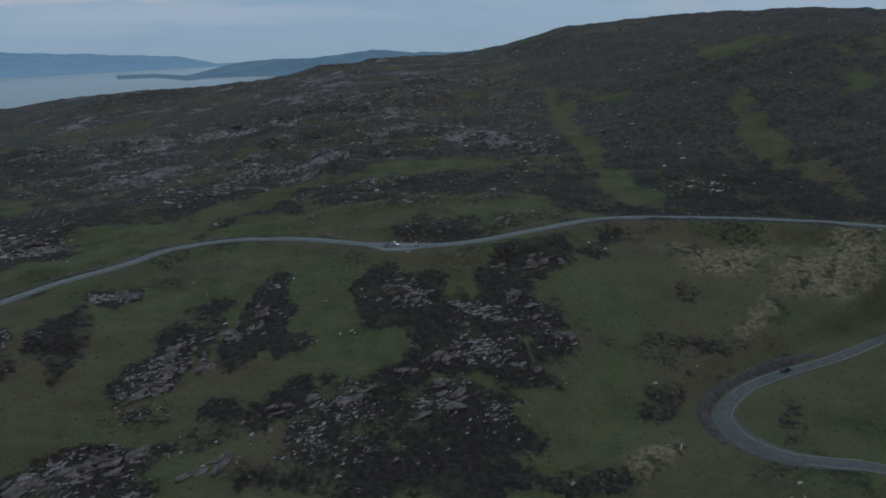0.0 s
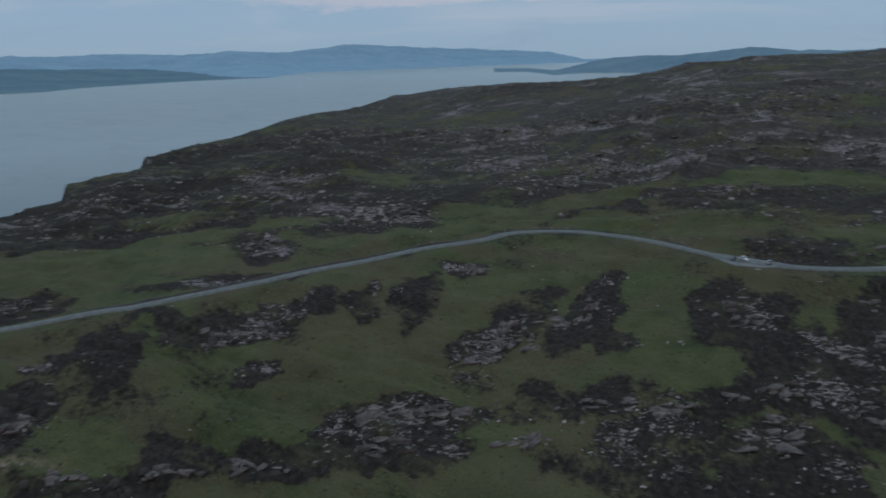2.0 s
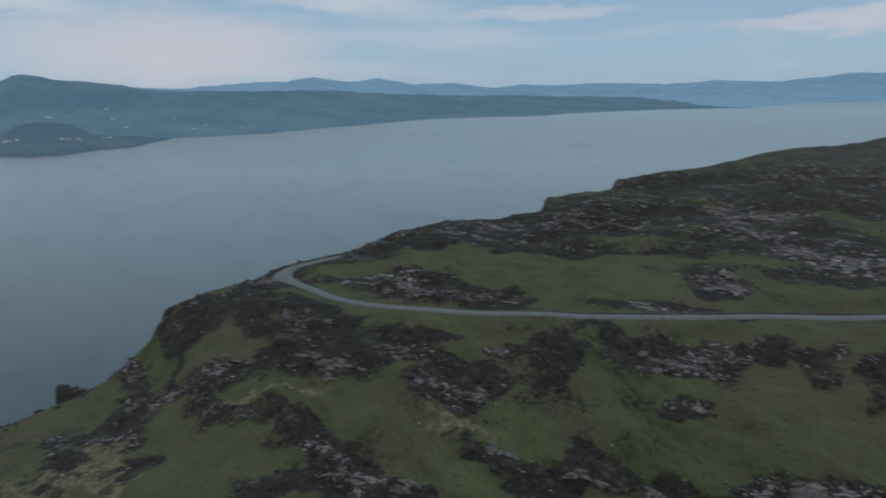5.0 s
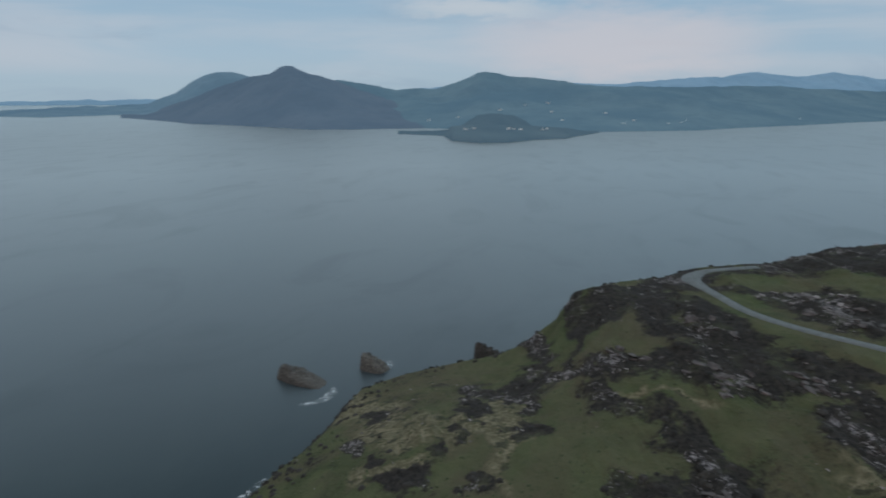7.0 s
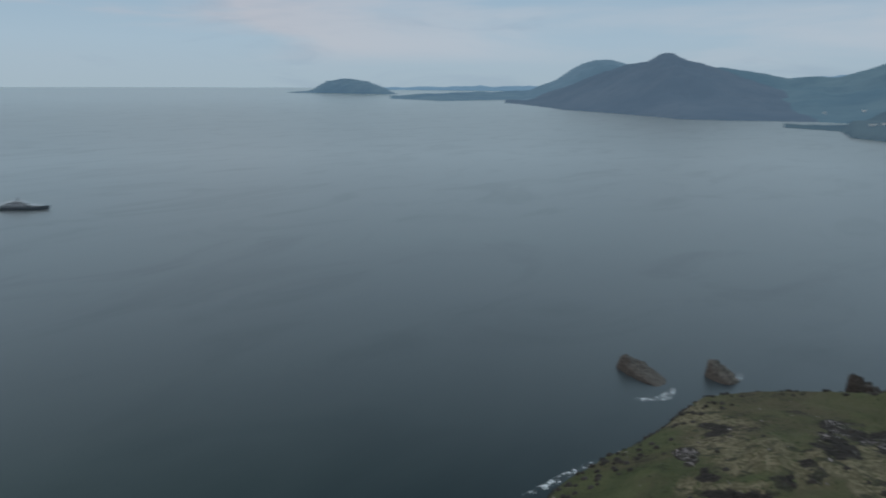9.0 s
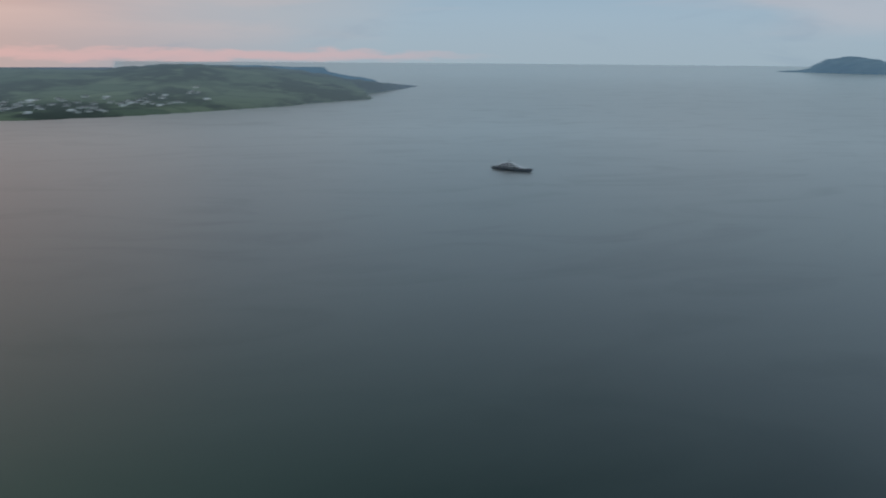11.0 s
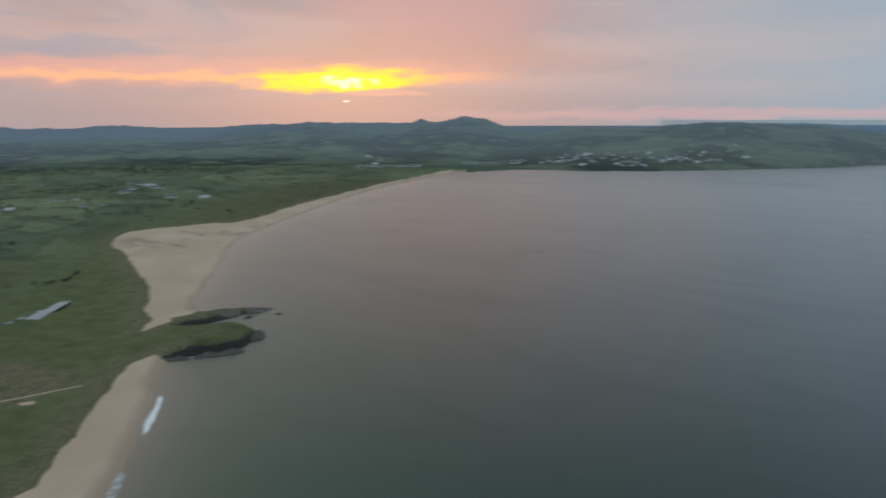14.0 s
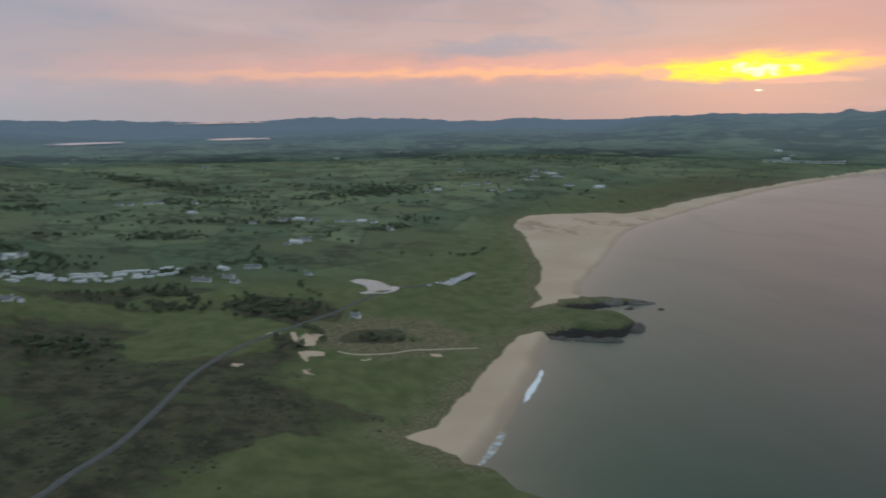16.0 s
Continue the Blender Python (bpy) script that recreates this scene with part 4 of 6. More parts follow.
def ground_sheet():
    az = np.radians(np.concatenate([np.arange(-40, 125, 0.185), np.arange(125, 215, 0.3), np.arange(215, 280, 0.185), np.arange(280, 320, 0.5)]))
    r = np.concatenate([np.linspace(0.3, 140, 12), np.geomspace(146, 1300, 315), np.geomspace(1310, 12000, 140)])
    x, y = -np.outer(r, np.sin(az)), np.outer(r, np.cos(az))
    z, shore, lane = land_height(x, y, True)
    edge = int(np.searchsorted(r, 2320))
    p = np.stack([x, y, z], -1)
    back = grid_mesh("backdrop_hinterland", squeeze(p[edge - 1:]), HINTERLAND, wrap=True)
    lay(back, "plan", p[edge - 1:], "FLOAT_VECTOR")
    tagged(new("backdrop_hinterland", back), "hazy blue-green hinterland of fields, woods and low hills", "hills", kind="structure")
    x, y, z, shore, p = x[:edge], y[:edge], z[:edge], shore[:edge], p[:edge]
    me = grid_mesh("ground", squeeze(p), GROUND, wrap=True)
    lay(me, "plan", p, "FLOAT_VECTOR")
    for name, values in zip(("green", "stone", "sand", "farm", "tan", "lush", "moor"), cover(x, y, z, shore)):
        lay(me, name, values)
    lay(me, "shore", shore)
    lay(me, "damp", wide_blots(DAMP, x, y) * smooth(fractal(x * 0.6, y * 1.3, 40, 4, 0.65), -0.35, 0.45))
    tagged(new("ground", me), "moorland, rough grass, strand and fields sloping to the sea", "ground", kind="structure")


def sea_sheet():
    az = np.radians(np.arange(540) * 360 / 540)
    r = np.concatenate([[5.0], np.geomspace(150, 24000, 280)])
    turn = np.degrees(az)
    reach = np.where((turn > 192) & (turn < 340), 2900.0, 24000.0)  # land closes the view there
    r = np.minimum(r[:, None], reach * (1 + 1e-4 * np.arange(len(r))[:, None] / len(r)))
    x, y = -r * np.sin(az), r * np.cos(az)
    edge = int(np.searchsorted(r[:, 0], 2000))
    out = np.stack([x, y, 0 * x], -1)[edge - 1:]
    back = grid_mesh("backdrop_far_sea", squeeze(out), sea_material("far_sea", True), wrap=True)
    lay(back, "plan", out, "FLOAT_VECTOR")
    tagged(new("backdrop_far_sea", back), "far sea paled by added haze, running out to the horizon", "sea", kind="structure")
    x, y = x[:edge], y[:edge]
    me = grid_mesh("water", squeeze(np.stack([x, y, 0 * x], -1)), SEA, wrap=True)
    lay(me, "plan", np.stack([x, y, 0 * x], -1), "FLOAT_VECTOR")
    gap = np.full(x.shape, 1e9)
    for a, b in zip(STRAND_WATER[:-1], STRAND_WATER[1:]):
        e = b - a
        t = np.clip(((x - a[0]) * e[0] + (y - a[1]) * e[1]) / (e @ e), 0, 1)
        gap = np.minimum(gap, np.hypot(x - a[0] - t * e[0], y - a[1] - t * e[1]))
    lay(me, "shallow", np.exp(-(gap / 270) ** 1.4))
    lay(me, "sandy", np.exp(-gap / 30))
    tagged(new("water", me), "calm grey-blue evening sea reaching to the horizon", "sea", kind="structure")


def table(rows, az):
    a = np.array(rows, float)
    a = a[a[:, 0].argsort()]
    return np.interp(az, a[:, 0], a[:, 1])


def far_land(name, label, shore, skyline, depth, mat, shape=1.6, knee=0.0, rough=0.05, seed=0, rows=40, step=0.12):
    """Hills across the water: a shore (heading, distance) and a skyline (heading, angle above level) that lies depth times as far."""
    a0, a1 = min(s[0] for s in skyline), max(s[0] for s in skyline)
    az = np.arange(a0, a1 + step, step)
    near, top = table(shore, az), table(skyline, az)
    top = top + 0.05 * fractal(az * 10 + seed, az * 0 + seed, 9, 4) * rough * 20
    ends = smooth(az, a0 - 0.2, a0 + 0.8) * (1 - smooth(az, a1 - 0.8, a1 + 0.2))
    far = near * depth
    peak = ends * np.maximum(EYE + far * np.tan(np.radians(top)), 3)
    t = np.linspace(0, 1.25, rows)[:, None]
    r = near + (far - near) * t
    rise = np.where(t <= 1, knee * np.minimum(t / 0.35, 1) + (1 - knee) * np.clip(t, 0, 1) ** shape, 1 - ((t - 1) / 0.25) ** 2 * 0.6)
    x, y = -r * np.sin(np.radians(az)), r * np.cos(np.radians(az))
    z = peak * rise * (1 + 0.30 * fractal(x + seed * 999, y, 600, 5, 0.55) * np.sin(np.clip(t, 0, 1) * np.pi)) - 1.0 * (t == 0)
    z = np.where(t > 0, np.maximum(z, 3.0), -1.0)
    me = grid_mesh(name, squeeze(np.stack([x, y, z], -1)), mat)
    lay(me, "plan", np.stack([x, y, z], -1), "FLOAT_VECTOR")
    return tagged(new(name, me), label, "hills", kind="structure")


# each layer's haze is set by its blue tint and its emission
BLUE_FAR = distant_material("hills_far_haze_blue", (0.07, 0.11, 0.15), (0.10, 0.14, 0.18), (0.075, 0.130, 0.185))
BLUE_MID = distant_material("hills_mid_haze_blue", (0.037, 0.057, 0.071), (0.072, 0.094, 0.097), (0.050, 0.088, 0.128))
BLUE_NEAR = distant_material("hills_dim_haze_blue", (0.028, 0.036, 0.046), (0.048, 0.054, 0.062), (0.046, 0.073, 0.106))
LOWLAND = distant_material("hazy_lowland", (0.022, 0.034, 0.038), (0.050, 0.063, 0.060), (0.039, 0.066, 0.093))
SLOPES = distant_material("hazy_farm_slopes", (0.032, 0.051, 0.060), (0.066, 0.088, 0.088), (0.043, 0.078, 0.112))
BLUE_SOFT = distant_material("hills_soft_haze_blue", (0.046, 0.066, 0.082), (0.074, 0.096, 0.112), (0.054, 0.094, 0.132))

HINTERLAND = hinterland_material()
ground_sheet()
sea_sheet()
ACROSS = [(13, 24000), (17.5, 18700), (28, 15000), (38.5, 12500), (41.8, 9100), (47.5, 8400), (55, 7000), (57.6, 6200), (66.5, 5600), (72.3, 4570), (79.7, 3735), (86.9, 3500), (92, 3600), (106, 4000)]
far_land("backdrop_far_shore", "low haze-blue hills and farmland across the sea inlet", [(a, r * (1 + 0.4 * min(1, max(0, (a - 44) / 8)))) for a, r in ACROSS],
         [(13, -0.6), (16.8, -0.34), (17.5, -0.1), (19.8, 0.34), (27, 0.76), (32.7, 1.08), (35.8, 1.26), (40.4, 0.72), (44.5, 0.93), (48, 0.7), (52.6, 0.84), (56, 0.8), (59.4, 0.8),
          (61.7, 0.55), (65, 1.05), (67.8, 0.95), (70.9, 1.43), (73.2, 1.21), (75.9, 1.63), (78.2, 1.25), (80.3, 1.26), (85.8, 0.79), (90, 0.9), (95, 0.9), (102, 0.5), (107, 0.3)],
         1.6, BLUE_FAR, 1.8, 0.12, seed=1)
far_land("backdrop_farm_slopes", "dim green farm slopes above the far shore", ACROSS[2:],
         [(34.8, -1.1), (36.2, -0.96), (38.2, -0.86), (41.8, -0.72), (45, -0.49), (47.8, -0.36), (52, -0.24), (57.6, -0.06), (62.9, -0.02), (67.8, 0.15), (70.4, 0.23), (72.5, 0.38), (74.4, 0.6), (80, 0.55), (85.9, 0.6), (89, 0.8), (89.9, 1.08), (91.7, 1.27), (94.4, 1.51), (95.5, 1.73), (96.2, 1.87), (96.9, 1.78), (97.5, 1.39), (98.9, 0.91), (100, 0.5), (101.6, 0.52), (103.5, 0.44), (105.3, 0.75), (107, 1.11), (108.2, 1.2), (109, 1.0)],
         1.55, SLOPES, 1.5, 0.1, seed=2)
far_land("backdrop_pale_hill", "haze-paled hill standing behind the dark one", [(108, 6500), (124, 7500)],
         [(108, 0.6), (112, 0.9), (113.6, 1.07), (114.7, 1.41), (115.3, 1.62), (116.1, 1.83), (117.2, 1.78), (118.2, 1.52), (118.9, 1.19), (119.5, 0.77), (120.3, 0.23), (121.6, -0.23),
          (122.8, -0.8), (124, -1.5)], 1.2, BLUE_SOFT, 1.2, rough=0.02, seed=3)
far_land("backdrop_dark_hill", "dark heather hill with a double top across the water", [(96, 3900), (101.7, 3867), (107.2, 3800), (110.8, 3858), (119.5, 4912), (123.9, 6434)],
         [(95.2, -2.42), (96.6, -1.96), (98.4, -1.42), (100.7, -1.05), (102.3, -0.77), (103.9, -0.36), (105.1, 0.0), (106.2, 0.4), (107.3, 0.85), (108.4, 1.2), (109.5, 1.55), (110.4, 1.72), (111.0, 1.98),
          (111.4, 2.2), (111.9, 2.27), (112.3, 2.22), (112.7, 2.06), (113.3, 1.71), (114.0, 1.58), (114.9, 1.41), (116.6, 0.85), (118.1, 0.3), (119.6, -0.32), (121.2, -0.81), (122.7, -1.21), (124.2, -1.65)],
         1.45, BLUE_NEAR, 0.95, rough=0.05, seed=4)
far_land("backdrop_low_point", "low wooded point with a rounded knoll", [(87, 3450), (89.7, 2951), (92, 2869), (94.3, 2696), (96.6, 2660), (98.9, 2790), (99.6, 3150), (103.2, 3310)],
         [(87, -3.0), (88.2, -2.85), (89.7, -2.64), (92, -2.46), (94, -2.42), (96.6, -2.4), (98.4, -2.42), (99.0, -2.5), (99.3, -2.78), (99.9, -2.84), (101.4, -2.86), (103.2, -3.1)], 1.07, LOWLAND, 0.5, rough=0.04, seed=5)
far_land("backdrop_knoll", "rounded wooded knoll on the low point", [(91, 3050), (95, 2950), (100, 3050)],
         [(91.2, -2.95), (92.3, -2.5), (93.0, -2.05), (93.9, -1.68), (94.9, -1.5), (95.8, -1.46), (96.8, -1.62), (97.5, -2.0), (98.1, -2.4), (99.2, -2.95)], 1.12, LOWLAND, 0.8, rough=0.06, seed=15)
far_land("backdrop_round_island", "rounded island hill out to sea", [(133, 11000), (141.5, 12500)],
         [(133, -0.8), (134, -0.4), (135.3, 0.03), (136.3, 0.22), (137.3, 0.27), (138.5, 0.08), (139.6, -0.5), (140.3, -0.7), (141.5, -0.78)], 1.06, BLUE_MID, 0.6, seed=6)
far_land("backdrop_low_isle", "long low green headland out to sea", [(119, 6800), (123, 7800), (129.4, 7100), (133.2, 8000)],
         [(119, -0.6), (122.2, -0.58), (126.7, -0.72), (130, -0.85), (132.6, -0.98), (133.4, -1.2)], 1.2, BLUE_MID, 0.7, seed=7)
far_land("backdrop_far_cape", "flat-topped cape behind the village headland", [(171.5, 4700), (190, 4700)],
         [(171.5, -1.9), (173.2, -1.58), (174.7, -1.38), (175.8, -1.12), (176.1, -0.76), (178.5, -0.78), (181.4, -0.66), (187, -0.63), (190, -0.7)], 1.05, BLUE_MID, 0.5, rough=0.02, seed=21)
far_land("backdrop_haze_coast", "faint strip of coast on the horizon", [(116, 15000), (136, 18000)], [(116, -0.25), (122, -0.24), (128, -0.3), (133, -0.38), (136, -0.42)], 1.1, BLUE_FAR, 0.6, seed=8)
far_land("backdrop_lough_spit", "haze-blue wooded ridge and spit up the inlet", [(-4, 5200), (9, 6200), (14, 7500), (17, 7600), (19.3, 7000), (21.5, 8800), (24, 9000)],
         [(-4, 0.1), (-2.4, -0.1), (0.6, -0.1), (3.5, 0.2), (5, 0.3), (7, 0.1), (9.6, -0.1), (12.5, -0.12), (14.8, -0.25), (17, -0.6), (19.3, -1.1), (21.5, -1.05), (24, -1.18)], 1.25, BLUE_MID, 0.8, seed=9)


# ---------------------------------------------------------------- roads
ASPHALT = plain("grey_asphalt", (0.112, 0.120, 0.120), 0.95, 0.2, 0.4)
TARMAC = plain("dark_worn_tarmac", (0.070, 0.074, 0.072), 0.95, 0.2, 0.4)


def ribbon(name, line, widths, mat, lift=0.12, side=0.0):
    """A strip along a line of places; widths one number or one for each place. Its edges turn down into the ground."""
    p = np.asarray(line)
    d = np.gradient(p[:, :2], axis=0)
    d /= np.linalg.norm(d, axis=1)[:, None]
    off = np.stack([-d[:, 1], d[:, 0]], -1)
    w = np.broadcast_to(np.asarray(widths, float), (len(p),)) / 2
    cols = []
    for k, drop in ((-1.15, -0.9), (-1.0, 0.0), (0.0, 0.04), (1.0, 0.0), (1.15, -0.9)):
        q = np.empty((len(p), 3))
        q[:, :2] = p[:, :2] + off * (w * k + side)[:, None]
        q[:, 2] = p[:, 2] + lift + drop
        cols.append(q)
    return grid_mesh(name, np.stack(cols, 1), mat)


def wide(line, base, spots):
    """Widths along a line: base, swelling at the spots (x, y, extra, reach)."""
    w = np.full(len(line), base)
    for x, y, more, reach in spots:
        w += more * np.exp(-((line[:, 0] - x) ** 2 + (line[:, 1] - y) ** 2) / reach ** 2)
    return w


tagged(new("road", ribbon("road", TOP_LINE, wide(TOP_LINE, 5.6, [(-410, 80, 5, 18)]), ASPHALT)), "narrow grey asphalt road winding along the hillside", "road", kind="structure")
tagged(new("road", ribbon("road", LOW_LINE, wide(LOW_LINE, 3.8, [(101, 203, 4.5, 18), (120, 215, 2.2, 80)]), TARMAC)), "grey asphalt road bending back in a hairpin", "road", kind="structure")


def beside(line, keep, off):
    """The part of a line for which keep holds, moved sideways."""
    p = np.array([q for q in line if keep(q)])
    d = np.gradient(p[:, :2], axis=0)
    d /= np.linalg.norm(d, axis=1)[:, None]
    p[:, :2] += np.stack([-d[:, 1], d[:, 0]], -1) * off
    p[:, 2] = land_height(p[:, 0], p[:, 1])
    return p


EARTH = plain("dark_peat_bank", (0.044, 0.039, 0.036), 0.95, 0.4, 0.5)
CHALK = plain("worn_white_line", (0.24, 0.245, 0.25), 0.8, 0.2)


def bank(line, keep, off, height, label, spread_=1.0):
    """A ragged earth bank where the road is cut into the slope."""
    p = beside(line, keep, off)
    t = np.arange(len(p)) * 0.37
    cols = []
    for k, up in ((-1.6, -0.6), (-0.9, 0.7), (0.0, 1.0), (1.0, 0.8), (2.2, -0.6)):
        q = p.copy()
        d = np.gradient(p[:, :2], axis=0)
        d /= np.linalg.norm(d, axis=1)[:, None]
        q[:, :2] += np.stack([-d[:, 1], d[:, 0]], -1) * (k * spread_ + 0.5 * grain(t + k, t * 0.7))[:, None]
        fade = np.minimum(1, np.minimum(np.arange(len(p)), np.arange(len(p))[::-1]) / 5)
        q[:, 2] += up * height * (0.65 + 0.6 * grain(t * 1.7, t + k * 0.3)) * np.where(up > 0, fade, 1)
        cols.append(q)
    tagged(new("trim_bank", grid_mesh("trim_bank", np.stack(cols, 1), EARTH)), label, "bank", kind="structure")


bank(LOW_LINE, lambda q: 96 < q[0] < 158 and q[1] > 204, -7.0, 3.6, "dark cut bank on the outside of the hairpin", 1.8)
bank(TOP_LINE, lambda q: -262 < q[0] < -150, -4.6, 1.3, "dark peaty bank above the road")
bank(TOP_LINE, lambda q: -150 < q[0] < -95, -4.6, 0.9, "dark peaty bank above the road")
bank(TOP_LINE, lambda q: 60 < q[0] < 215, 5.0, 1.6, "dark peaty bank above the road")
for side, low, high in ((2.55, 160, 400), (-2.6, 180, 194), (-2.2, 228, 400)):
    p = np.array([q for q in LOW_LINE if 96 < q[0] < 185 and low < q[1] < high])
    tagged(new("road_marking", ribbon("road_marking", p, 0.16, CHALK, 0.19, side)), "worn white edge line along the road", "road marking", kind="structure")


# ---------------------------------------------------------------- loose cover: tufts, stones and woods
def islands(name, base, dark, rough=0.9):
    """Material for joined small pieces, each a little different."""
    m, n = material(name)
    rnd = n.add("ShaderNodeNewGeometry").outputs["Random Per Island"]
    at = n.add("ShaderNodeTexCoord").outputs["Object"]
    grit = n.noise(at, 1.3, 4.0)
    col = n.mix(rnd, dark, base)
    col = n.mix(n.step(grit, 0.4, 0.75, 0.0, 0.5), col, dark)
    finish(n, col, rough, grit, 0.5, 0.2, Specular_IOR_Level=0.2)
    return m


def stone_material(name, pale, dark):
    m, n = material(name)
    at = n.add("ShaderNodeTexCoord").outputs["Object"]
    rnd = n.add("ShaderNodeObjectInfo").outputs["Random"]
    a, b = n.noise(at, 0.9, 5.0, 0.6), n.noise(at, 5.0, 4.0, 0.7)
    col = n.mix(n.step(a, 0.35, 0.65), dark, pale)
    col = n.mix(n.math("MULTIPLY", rnd, 0.6), col, dark)
    col = n.mix(n.step(b, 0.55, 0.75, 0.0, 0.6), col, tuple(c * 0.4 for c in dark))
    finish(n, col, 0.85, b, 0.7, 0.15, Specular_IOR_Level=0.25)
    return m


QUARTZ = stone_material("grey_pink_quartzite", (0.215, 0.185, 0.177), (0.07, 0.064, 0.063))
SEA_ROCK = stone_material("dark_sea_rock", (0.19, 0.170, 0.148), (0.048, 0.044, 0.041))
HEATHER = islands("heather_tufts", (0.056, 0.050, 0.043), (0.024, 0.022, 0.020))
BRACKEN = islands("bracken_and_scrub", (0.072, 0.072, 0.042), (0.034, 0.037, 0.024))
TUSSOCK = islands("grass_tussocks", (0.092, 0.098, 0.050), (0.042, 0.050, 0.024))
GRIT = islands("scattered_stones", (0.34, 0.298, 0.290), (0.065, 0.058, 0.056))
LEAVES = islands("dark_foliage", (0.094, 0.114, 0.066), (0.052, 0.066, 0.040))
rng = np.random.RandomState(11)


def dome(seed):
    """A ragged tuft, wider than high."""
    g = np.random.RandomState(seed)
    v = [(0, 0, 1.0)]
    for k in range(5):
        a = k * 1.2566 + g.rand() * 0.5
        v.append((math.cos(a) * 0.62, math.sin(a) * 0.62, 0.55 + 0.4 * g.rand()))
    for k in range(5):
        a = k * 1.2566 + 0.6 + g.rand() * 0.5
        v.append((math.cos(a) * (0.8 + 0.4 * g.rand()), math.sin(a) * (0.8 + 0.4 * g.rand()), -0.35))
    f = []
    for k in range(5):
        j = (k + 1) % 5
        f += [(0, 1 + k, 1 + j), (1 + k, 6 + k, 1 + j), (1 + j, 6 + k, 6 + j)]
    return np.array(v), np.array(f)


def boulder(seed, flat=0.55, count=13):
    """An angular block: the hull of random points."""
    g = np.random.RandomState(seed)
    bm = bmesh.new()
    for _ in range(count):
        p = g.rand(3) * 2 - 1
        p = np.sign(p) * np.abs(p) ** 0.5
        bm.verts.new((p[0] * 1.25, p[1] * 0.8, p[2] * flat))
    made = bmesh.ops.convex_hull(bm, input=bm.verts)
    bmesh.ops.delete(bm, geom=[v for v in made["geom_interior"] if isinstance(v, bmesh.types.BMVert)], context="VERTS")
    return bm


def arrays(bm):
    bmesh.ops.triangulate(bm, faces=bm.faces)
    bm.verts.ensure_lookup_table()
    for k, v in enumerate(bm.verts):
        v.index = k
    out = np.array([v.co[:] for v in bm.verts]), np.array([[v.index for v in f.verts] for f in bm.faces])
    bm.free()
    return out


def tree_shape(seed):
    """A wind-bent tree: trunk, two limbs and a ragged crown of clumps."""
    g = np.random.RandomState(seed)
    vs, fs = [], []

    def add(v, f):
        fs.append(np.array(f) + sum(len(q) for q in vs))
        vs.append(np.array(v))
    for x, y, z0, z1, r in ((0, 0, -0.1, 0.55, 0.05), (0.12, 0.05, 0.35, 0.7, 0.03), (-0.1, -0.06, 0.3, 0.66, 0.03)):
        ring = [(math.cos(k * 2.094) * r + x * 0.2, math.sin(k * 2.094) * r + y * 0.2, z0) for k in range(3)]
        ring += [(math.cos(k * 2.094) * r * 0.5 + x, math.sin(k * 2.094) * r * 0.5 + y, z1) for k in range(3)]
        add(ring, [(0, 1, 4), (0, 4, 3), (1, 2, 5), (1, 5, 4), (2, 0, 3), (2, 3, 5)])
    for _ in range(15):
        d = g.randn(3)
        d /= np.linalg.norm(d)
        c = d * (0.24 + 0.16 * g.rand()) * np.array([1.15, 1.15, 0.8]) + np.array([0, 0, 0.66])
        s = 0.11 + 0.11 * g.rand()
        o = np.array([(1, 0, 0), (-1, 0, 0), (0, 1, 0), (0, -1, 0), (0, 0, 1), (0, 0, -1)]) * s * (0.6 + 0.8 * g.rand(6, 1))
        add(o + c, [(0, 2, 4), (2, 1, 4), (1, 3, 4), (3, 0, 4), (2, 0, 5), (1, 2, 5), (3, 1, 5), (0, 3, 5)])
    return np.vstack(vs), np.vstack(fs)


def strew(name, shapes, x, y, size, tall, mat, label, category, sink=0.0, lean=None, soft=False):
    """Many small pieces as one mesh, standing on the ground."""
    z = land_height(x, y)
    vs, fs, base = [], [], 0
    pick = rng.randint(len(shapes), size=len(x))
    turn = rng.rand(len(x)) * 6.283 if lean is None else lean + rng.randn(len(x)) * 0.35
    for k, (v, f) in enumerate(shapes):
        i = np.nonzero(pick == k)[0]
        if not len(i):
            continue
        c, s = np.cos(turn[i])[:, None], np.sin(turn[i])[:, None]
        w, h = size[i][:, None], tall[i][:, None]
        px = (v[:, 0] * c - v[:, 1] * s) * w + x[i][:, None]
        py = (v[:, 0] * s + v[:, 1] * c) * w + y[i][:, None]
        pz = v[:, 2] * h + z[i][:, None] - sink * h
        vs.append(np.stack([px, py, pz], -1).reshape(-1, 3))
        fs.append((f[None] + (np.arange(len(i)) * len(v))[:, None, None]).reshape(-1, 3) + base)
        base += len(i) * len(v)
    v, f = squeeze(np.vstack(vs)), np.vstack(fs)
    me = bpy.data.meshes.new(name)
    me.vertices.add(len(v))
    me.vertices.foreach_set("co", v.reshape(-1).astype(np.float32))
    me.loops.add(f.size)
    me.loops.foreach_set("vertex_index", f.reshape(-1).astype(np.int32))
    me.polygons.add(len(f))
    me.polygons.foreach_set("loop_start", np.arange(0, f.size, 3, dtype=np.int32))
    me.polygons.foreach_set("loop_total", np.full(len(f), 3, dtype=np.int32))
    me.polygons.foreach_set("use_smooth", np.full(len(f), soft))
    me.materials.append(mat)
    me.update(calc_edges=True)
    me.validate()
    return tagged(new(name, me), label, category, kind="stuff")


def sample(count, az0, az1, r0, r1, power=1.0):
    """Random places in a sector, thinning out with distance."""
    az = np.radians(az0 + (az1 - az0) * rng.rand(count))
    r = r0 * (r1 / r0) ** (rng.rand(count) ** power)
    return -np.sin(az) * r, np.cos(az) * r


